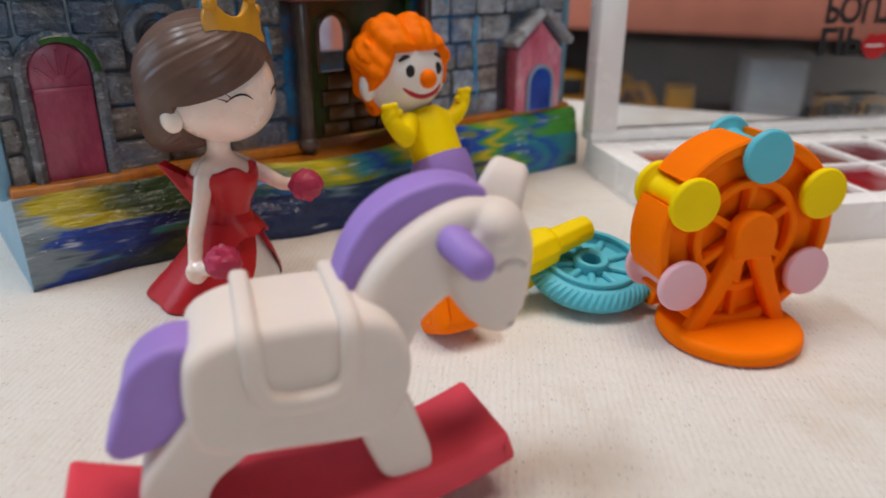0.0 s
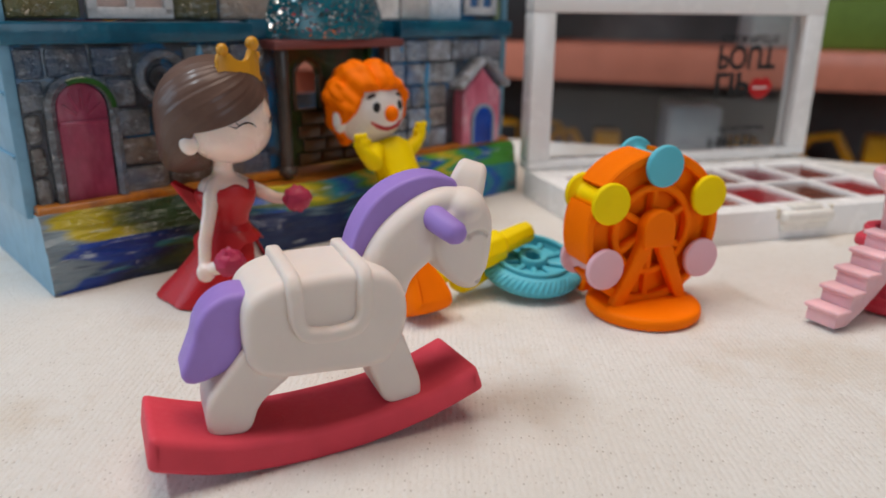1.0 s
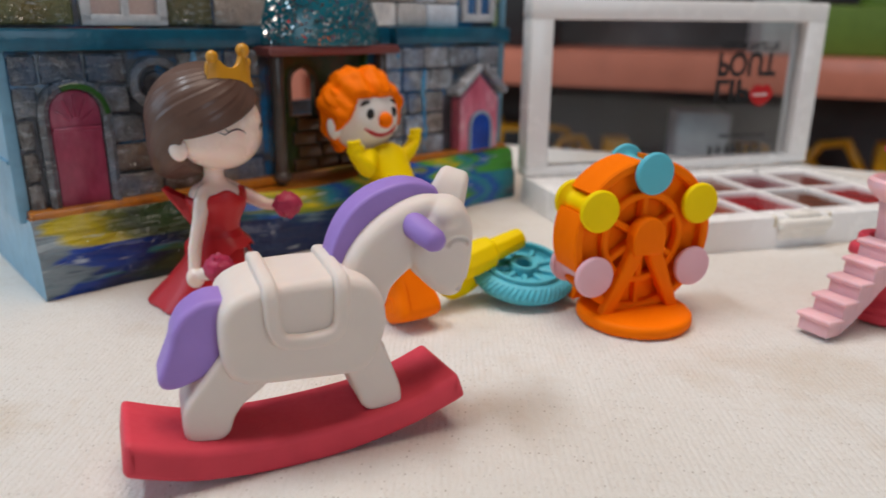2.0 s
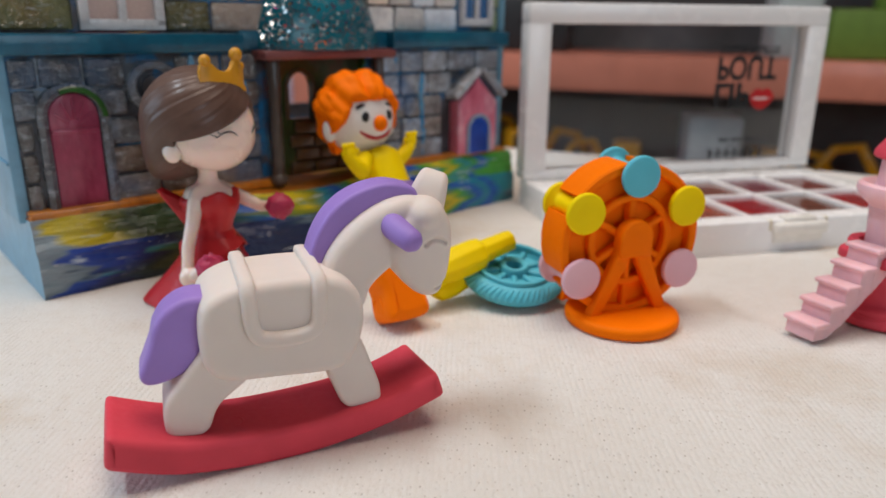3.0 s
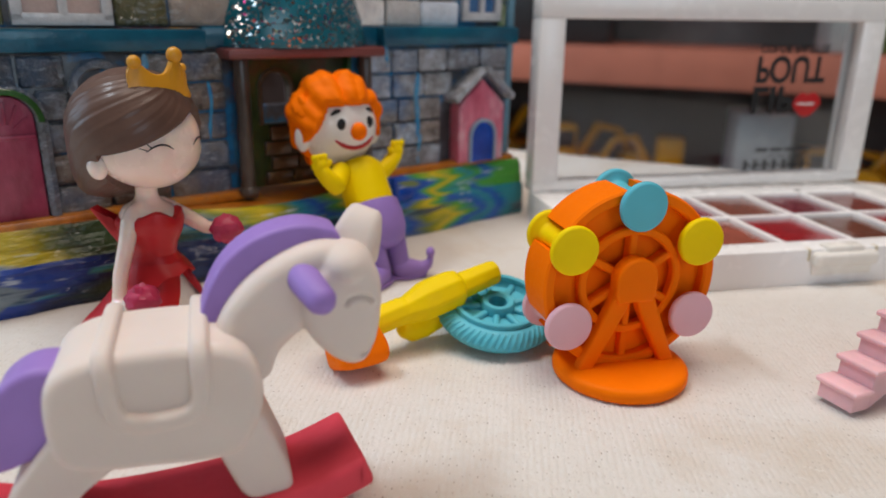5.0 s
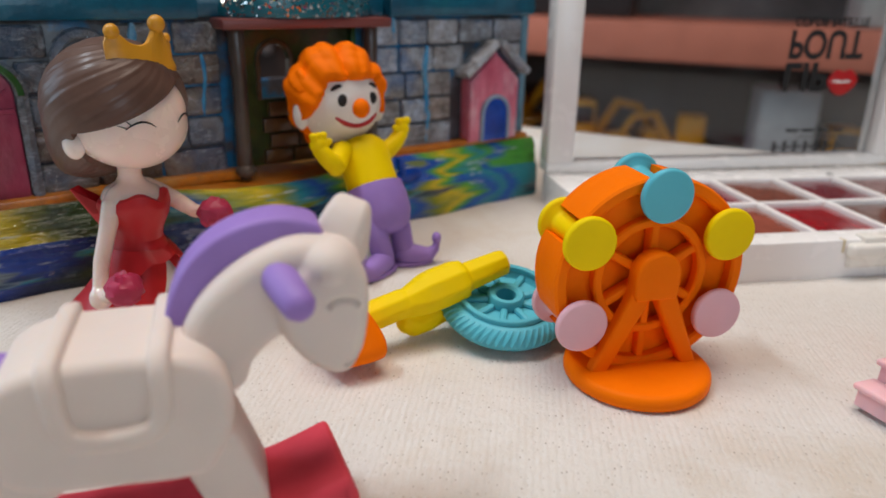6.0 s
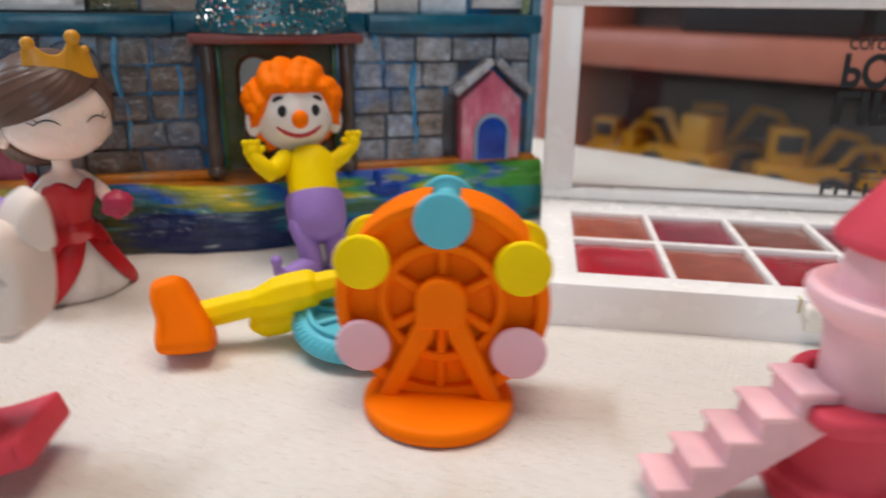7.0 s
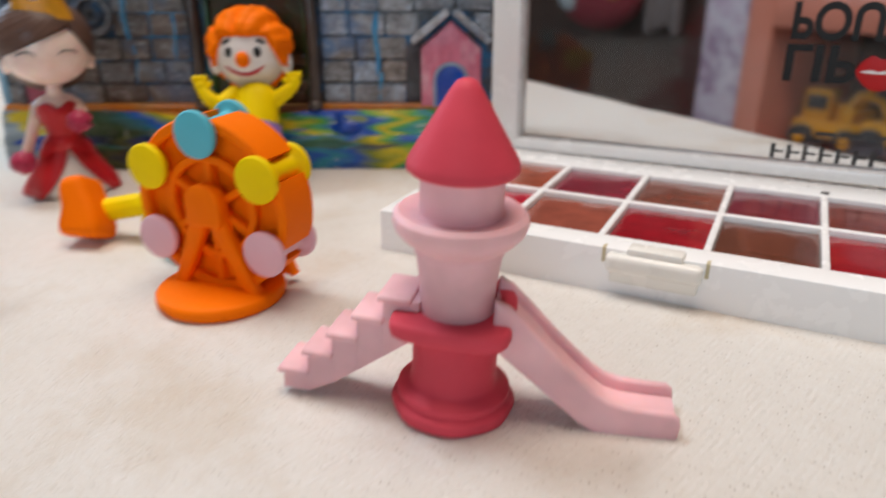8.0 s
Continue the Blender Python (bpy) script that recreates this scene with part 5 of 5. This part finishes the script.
        merge(bm, f, 5)
    # head and hair
    face = ball(1.8, 0, 47.0, 11.0, 12.4, 10.8, 36)
    for v in face.verts:
        if v.co.z < 46:
            v.co.x += 1.5 * (46 - v.co.z) / 10
            v.co.y *= 1 + 0.05 * math.sin(min(1.0, (46 - v.co.z) / 8) * math.pi)
    merge(bm, face, 1)
    for s in (-1, 1):
        merge(bm, ball(-0.6, 12.1 * s, 42.8, 2.7, 1.6, 2.9, 18), 1)
    def cover(p):
        front = min(45.5 + (p.y + 12.5) * 0.45, 55.0 - max(0.0, p.y - 8.0) * 2.3)
        line = 25.0 if p.x < -3.5 else (front if p.x > 1.5 else 25.0 + (front - 25.0) * (p.x + 3.5) / 5)
        t = max(0.0, min(1.0, (p.z - line) / 1.5 + 0.5))
        return t * t * (3 - 2 * t)

    PART = Vector((0.45, 0.30, 0.84)).normalized()
    ACROSS = PART.cross(Vector((1, 0, 0))).normalized()
    FORTH = ACROSS.cross(PART)
    hair = ball(0, 0, 0, 1, 1, 1, 190)
    for v in hair.verts:
        d = v.co.copy()
        back = max(0.0, -d.x)
        tall = 13.6 + (9.1 * back if d.z < 0 else 0.0)
        p = Vector((-1.0 + d.x * (13.9 + 0.9 * back), d.y * 14.4, 49.2 + d.z * tall))
        wide = min(1.18, (1.001 - d.z * d.z) ** -0.2) if d.z < 0 else 1.0
        wide = 1 + (wide - 1) * min(1.0, back * 1.6)
        p.x, p.y = -1.0 + (p.x + 1.0) * wide, p.y * wide
        c = cover(p)
        # strands sweep out from the crown in a slight swirl
        polar = math.acos(max(-1.0, min(1.0, d.dot(PART))))
        swirl = math.atan2(d.dot(ACROSS), d.dot(FORTH)) + 0.55 * polar
        comb = 0.0075 * math.sin(30 * swirl) + 0.0055 * math.sin(53 * swirl + 1.7) + 0.003 * math.sin(19 * swirl + 3 * polar)
        q = 0.80 + 0.20 * c + 0.55 * c * comb * min(1.0, polar * 1.6)
        p = Vector((-1.0 + d.x * (13.9 + 0.9 * back) * q * wide, d.y * 14.4 * q * wide, 49.2 + d.z * tall * q))
        if p.x < 0 and p.z < 48:
            k = (48 - p.z) * min(1.0, -p.x / 4)
            p.x -= 0.08 * k + 0.008 * k * k
            p.z -= 0.06 * k
        v.co = p
    merge(bm, hair, 2)
    # crown: a band with a dipped upper edge, bent round the brow, and three knobs
    arc = [Vector(p) for p in open_curve([(5.2, -6.6), (7.4, -3.4), (8.6, 0.2), (8.9, 3.4), (8.4, 6.2), (7.0, 8.6)], 10)]
    run = [0.0]
    for p, q in zip(arc, arc[1:]):
        run.append(run[-1] + (q - p).length)

    def on_arc(x, out, z):
        d = min(max(x, 0.0), 1.0) * run[-1]
        k = max(i for i in range(len(run) - 1) if run[i] <= d + 1e-9)
        t = (d - run[k]) / (run[k + 1] - run[k])
        p, ahead = arc[k].lerp(arc[k + 1], t), (arc[k + 1] - arc[k]).normalized()
        return Vector((p.x + ahead.y * out, p.y - ahead.x * out, 57.2 - 0.2 * x + z))

    edge_top = open_curve([(0.0, 5.4), (0.04, 6.8), (0.12, 7.2), (0.20, 6.5), (0.29, 5.2), (0.40, 4.6), (0.50, 5.0), (0.57, 6.3), (0.64, 8.0), (0.73, 8.0), (0.80, 6.2), (0.86, 5.4), (0.90, 5.4), (0.94, 4.6), (0.97, 2.8), (1.0, 0.8)], 4)
    cr, rows = bmesh.new(), []
    for x, z in edge_top:
        sec = [(-1.3, -1.6), (0.25, -1.6), (0.75, -1.1), (0.85, -0.4), (0.55, 0.4), (0.3, 1.0), (0.3, max(1.2, z - 0.6)), (0.05, max(1.4, z - 0.12)), (-0.4, max(1.5, z)), (-1.0, max(1.4, z - 0.2)), (-1.3, max(1.2, z - 0.8))]
        rows.append([cr.verts.new(on_arc(x, o, h)) for o, h in sec])
    k = len(rows[0])
    for p, q in zip(rows, rows[1:]):
        for m in range(k):
            cr.faces.new((p[m], q[m], q[(m + 1) % k], p[(m + 1) % k]))
    cr.faces.new(rows[0])
    cr.faces.new(rows[-1])
    for x, z, r in ((0.10, 7.2, 1.55), (0.69, 8.5, 1.8), (0.87, 5.6, 1.05)):
        c = on_arc(x, -0.3, z)
        merge(cr, ball(c.x, c.y, c.z, r * 0.9, r, r, 18))
    merge(bm, cr, 3)
    # closed eyes
    for cy, sgn in ((-5.8, -1), (5.4, 1)):
        pts = []
        for k in range(7):
            t = -1 + 2 * k / 6
            y = cy + 2.6 * t
            z = 46.3 + 1.3 * (1 - t * t)
            x = 2.0 + 11.0 * math.sqrt(max(0.0, 1 - (y / 12.4) ** 2 - ((z - 47) / 10.8) ** 2))
            pts.append((x, y, z))
        merge(bm, tube(pts, [0.08, 0.16, 0.2, 0.22, 0.2, 0.16, 0.08], 6), 6)
        # two lashes at the outer corner
        on_cheek = lambda y, z: (2.0 + 11.0 * math.sqrt(max(0.0, 1 - (y / 12.4) ** 2 - ((z - 47) / 10.8) ** 2)), y, z)
        for k, (dy, dz) in enumerate(((1.3, 0.7), (1.0, 1.3))):
            y0, z0 = cy + sgn * (2.4 - 0.7 * k), 46.5 + 0.55 * k
            merge(bm, tube([on_cheek(y0, z0), on_cheek(y0 + sgn * dy, z0 + dz)], [0.13, 0.06], 6), 6)
    ob = part("princess_figurine", bm, [RED_VINYL, SKIN, HAIR, GOLD_VINYL, WHITE_VINYL, BERRY, BLACK], at=pose(-0.0412, 0.1515, 0, 0, 0, -25))
    return tagged(ob, "vinyl princess figurine in red gown and gold crown", "figurine")


princess()


def clown():
    # 0 lilac, 1 yellow, 2 white, 3 orange, 4 black, 5 red
    bm = bmesh.new()
    merge(bm, lathe([(0, 7.6), (4.4, 7.9), (7.0, 9.8), (8.3, 13.2), (8.6, 18.0), (8.1, 21.6), (6.8, 22.0), (0, 22.0)], 32), 0)
    merge(bm, lathe([(0, 20.6), (7.2, 21), (7.1, 26), (7.2, 30.5), (6.6, 33.4), (4.6, 35.6), (0, 36)], 32), 1)
    bm.transform(pose(-2.5, 3.2, 2.4, -3, -31, 0))
    for y0, foot in ((-1.2, (-4.4, 0.5, 3.2)), (7.6, (-4.5, 7.9, 3.2))):
        hip = Vector((-8.8, y0, 14.5))
        mid = hip.lerp(Vector(foot), 0.5) + Vector((0.6, 0, 0.4))
        merge(bm, tube([hip, mid, foot], [3.9, 3.2, 3.0], 18), 0)
    for x, y, turn, long in ((-4.2, 0.3, -68, 1.0), (-4.6, 7.2, 57, 0.82)):
        shoe = tube([(-0.6, 0, 2.9), (2.6, 0, 2.7), (6.2, 0, 2.3), (9.4, 0, 2.5), (11.6, 0, 4.2), (12.0, 0, 6.2)], [3.0, 3.2, 2.9, 2.2, 1.4, 1.1], 16)
        merge(shoe, ball(11.9, 0, 7.4, 1.6, None, None, 14))
        merge(shoe, turned(slab(smooth_loop([(-3.9, 0), (-2.4, 2.9), (2.6, 3.4), (7.2, 2.5), (10.4, 0.6), (10.4, -0.6), (7.2, -2.5), (2.6, -3.4), (-2.4, -2.9)], 3), -0.55, 0.55, 0.25), 90, 0, 0, (0, 0, 0.6)))
        shoe.transform(Matrix.Diagonal((long, 1, 1, 1)))
        merge(bm, turned(shoe, rz=turn, at=(x, y, 0.1)), 0)
    left = [(-18.6, -2.0, 31.4), (-16.4, -5.4, 29.2), (-13.9, -7.8, 28.8), (-14.0, -10.2, 31.0), (-15.0, -12.2, 33.9)]
    right = [(-18.6, 6.0, 31.4), (-18.0, 8.6, 29.8), (-16.7, 11.2, 29.4), (-16.5, 14.4, 31.6), (-17.0, 17.4, 34.2)]
    for path, s in ((left, -1), (right, 1)):
        merge(bm, tube(path, [3.0, 2.9, 2.8, 2.4, 2.1], 16), 1)
        hx, hy, hz = path[-1]
        merge(bm, ball(hx, hy, hz + 0.9, 2.0, 2.5, 2.3, 16), 1)
        for k in (-1, 0, 1):
            merge(bm, tube([(hx + 0.2, hy + 1.2 * k, hz + 1.8), (hx + 0.3, hy + 1.7 * k + 0.3 * s, hz + 3.6)], 1.0, 10), 1)
        merge(bm, tube([(hx + 0.4, hy - 1.6 * s, hz + 0.6), (hx + 0.6, hy - 2.9 * s, hz + 1.8)], 0.95, 10), 1)
    body, bm = bm, bmesh.new()
    merge(bm, ball(0, 0, 42.5, 11.2, 11.4, 10.4, 40), 2)
    for s in (-1, 1):
        merge(bm, ball(0.6, 11.6 * s, 40.0, 2.3, 2.1, 3.6, 20), 2)

    def tufted(p):
        ay = abs(p.y)
        front = 48.4 if ay < 7.4 else 48.4 - (ay - 7.4) * 2.4
        line = 32.5 if p.x < -2 else (front if p.x > 2.5 else 32.5 + (front - 32.5) * (p.x + 2) / 4.5)
        t = max(0.0, min(1.0, (p.z - line) / 1.8 + 0.5))
        return t * t * (3 - 2 * t)

    hair = ball(0, 0, 0, 1, 1, 1, 110)
    for v in hair.verts:
        d = v.co.copy()
        p = Vector((-0.8 + d.x * 12.2, d.y * 12.9, 43.6 + d.z * 12.2))
        c = tufted(p)
        # locks combed back from the brow
        sweep = math.atan2(d.y, d.z + 0.35)
        lock = 0.095 * abs(math.sin(4.5 * sweep + 1.2 * d.x)) - 0.02 + 0.05 * abs(math.sin(10 * sweep + 2.6 * d.x)) + abs(noise.noise(Vector((d.x * 3.0, d.y * 3.0, d.z * 1.5 + 4)))) * 0.09
        q = 0.80 + 0.17 * c + c * lock
        v.co = Vector((-0.8 + d.x * 12.2 * q, d.y * 12.9 * q, 43.6 + d.z * 12.2 * q))
    merge(bm, hair, 3)
    for s in (-1, 1):
        puff = ball(0.2, 11.2 * s, 46.2, 4.3, 2.6, 4.6, 26)
        for v in puff.verts:
            v.co.y += s * 0.5 * math.sin(v.co.z * 1.6 + v.co.x)
        merge(bm, puff, 3)
    merge(bm, ball(11.6, 0, 41.6, 2.3, None, None, 20), 3)
    on_face = lambda y, z: 0.25 + 11.2 * math.sqrt(max(0.0, 1 - (y / 11.4) ** 2 - ((z - 42.5) / 10.4) ** 2))
    for s in (-1, 1):
        merge(bm, ball(on_face(4.4, 43.6) - 0.5, 4.4 * s, 43.6, 0.8, 1.4, 1.5, 18), 4)
        merge(bm, tube([(on_face(4.3 + 0.75 * k, 46.9 - 0.10 * k * k) - 0.2, (4.3 + 0.75 * k) * s, 46.9 - 0.10 * k * k) for k in range(4)], [0.35, 0.55, 0.55, 0.35], 8), 4)
    merge(bm, tube([(on_face(y, 37.3 + 0.062 * y * y) - 0.2, y, 37.3 + 0.062 * y * y) for y in [-6 + k for k in range(13)]], [0.3, 0.45] + [0.62] * 9 + [0.45, 0.3], 8), 5)
    bm.transform(pose(-27.2, 3.0, 43.2, 0, -3, -6) @ Matrix.Diagonal((1.04, 1.03, 1.12, 1)) @ pose(0, 0, -42.5))
    for i in range(6):
        faces = [f for f in bm.faces if f.material_index == i]
        if faces:
            piece, seen = bmesh.new(), {}
            for f in faces:
                for v in f.verts:
                    if v not in seen:
                        seen[v] = piece.verts.new(v.co)
                piece.faces.new([seen[v] for v in f.verts])
            merge(body, piece, i)
    bm.free()
    ob = part("clown_figurine", body, [LILAC, YELLOW, WHITE_VINYL, ORANGE, BLACK, LIP_RED], at=pose(0.0143, 0.1787, 0, 0, 0, -47))
    return tagged(ob, "orange-haired clown figurine in yellow and lilac leaning on the castle", "figurine")


clown()


# ---- coral shelf and toys behind ----
def shelf():
    s = thing("coral_shelf", -165, 1566, -750, -22, "coral lacquered shelf unit with dark back", "shelf")
    part("upright", box(0, 55, 0, 330, 0, 1650, 2), CORAL, s)
    part("upright", box(1560, 1615, 0, 330, 0, 1650, 2), CORAL, s)
    for z0, z1 in ((120, 180), (398, 460), (698, 766), (1090, 1150), (1590, 1650)):
        part("board", box(55, 1560, 0, 326, z0, z1, 2), CORAL, s)
    part("back_panel", box(10, 1600, 326, 338, 60, 1650, 0), DARK_BACK, s, "dark back panel")


shelf()
SHELF = pose(-0.165, 1.566, -0.75, 0, 0, -22)


def digger(x, y, rz, scale=1.0):
    d = new("toy_digger")
    d.matrix_basis = SHELF @ pose(x / 1000, y / 1000, 0.4605, 0, 0, rz) @ Matrix.Scale(scale, 4)
    tagged(d, "yellow plastic toy digger standing on the shelf", "toy digger", "diggers on the shelf")
    part("chassis", box(-70, 70, -32, 32, 28, 62, 5), TOY_YELLOW, d)
    cab = part("cab", box(-55, 0, -28, 28, 60, 125, 6), TOY_YELLOW, d)
    part("cab_window", box(-48, -6, -30, -27, 85, 116, 2), TOY_DARK, cab, "dark cab window")
    for x0 in (-46, 44):
        for y0 in (-36, 36):
            w = part("wheel", turned(lathe([(0, 10), (18, 10), (26, 7), (27, 0), (26, -7), (18, -10), (0, -10)], 20), 90, 0, 0, (x0, y0, 27)), TOY_DARK, d, "black wheel")
            part("rim", turned(lathe([(0, 12), (11, 12), (12, 9), (0, 9)], 14), 90, 0, 0, (x0, y0, 27)), TOY_YELLOW, w)
    arm = part("arm", tube([(10, 0, 62), (45, 0, 120), (85, 0, 112), (110, 0, 70)], [9, 9, 8, 7], 8), TOY_YELLOW, d)
    part("bucket", slab([(92, 70), (128, 78), (136, 48), (112, 34), (96, 48)], -26, 26, 3), TOY_YELLOW, arm)
    return d


for x, y, rz, k in ((140, 120, 10, 0.95), (300, 110, 165, 1.2), (330, 240, 20, 1.25), (520, 120, 25, 1.15), (690, 140, 185, 1.0), (1020, 150, 10, 1.0), (1220, 140, 170, 1.15)):
    digger(x, y, rz, k)


def loose(name, bm, material, x, y, z, rz, label, category):
    ob = part(name, bm, material)
    ob.matrix_basis = SHELF @ pose(x / 1000, y / 1000, z / 1000, 0, 0, rz)
    return tagged(ob, label, category)


loose("carton", box(-50, 50, -60, 60, 0, 190, 3), TOY_GREY, 880, 130, 460.5, 8, "pale grey carton standing on the shelf", "box")
loose("toy_bin", merge(box(-120, 120, -70, 70, 0, 90, 8), ball(30, 0, 100, 70, 50, 50)), TOY_GREEN, 1180, 140, 766.5, 0, "green toy bin heaped with soft toys", "toy bin")
loose("small_carton", box(-40, 40, -40, 40, 0, 120, 6), PALE_CARD, 1000, 120, 766.5, 12, "pale grey-green box on the shelf board", "box")
loose("toy_bin", merge(box(-160, 160, -60, 60, 0, 110, 10), ball(-40, 0, 110, 80, 50, 40)), TOY_DARK, 420, 150, 766.5, 0, "dark toy bin heaped with soft toys", "toy bin")
loose("printed_carton", box(-60, 60, -80, 80, 0, 1050, 4), LILAC_CARD, -66, 110, 0, 0, "tall lilac printed carton beside the shelf", "box")
loose("wardrobe", box(-400, 400, -30, 300, 0, 1700, 6), painted("dark_brown_wood", [(0.3, (0.035, 0.018, 0.013, 1)), (0.6, (0.06, 0.03, 0.022, 1)), (0.75, (0.075, 0.04, 0.03, 1))], 10, (5, 1, 1), rough=0.5, bump=0.1), -560, 180, 0, 0, "dark brown wooden wardrobe", "wardrobe")
bag = bmesh.new()
merge(bag, ball(0, 0, 0, 145, 50, 92, 24), 0)
merge(bag, tube([(-70, 0, 60), (-45, 0, 190), (40, 0, 195), (70, 0, 65)], 8, 8), 0)
merge(bag, ball(80, -34, 20, 42, 18, 34, 16), 1)
merge(bag, ball(-70, -36, -8, 46, 16, 40, 16), 2)
b = part("cloth_bag", bag, [TOY_RED, TOY_YELLOW, TOY_GREY])
b.matrix_basis = SHELF @ pose(-0.505, 0.085, 0.738)
tagged(b, "maroon cloth bag with yellow and grey patches hanging on the wardrobe", "bag")
scarf = bmesh.new()
for k in range(4):
    merge(scarf, tube([(-42 + 26 * k, 4 * (k % 2), 300), (-40 + 25 * k, 5 * (k % 2), 140), (-42 + 27 * k, 2, 4 + 9 * (k % 3))], [16, 17, 14], 10), 0)
b = part("hanging_scarf", scarf, rubber("taupe_cloth", (0.20, 0.16, 0.15, 1), 0.8))
b.matrix_basis = SHELF @ pose(-0.31, 0.11, 0.652)
tagged(b, "taupe cloth scarf hanging in folds on the wardrobe", "scarf")
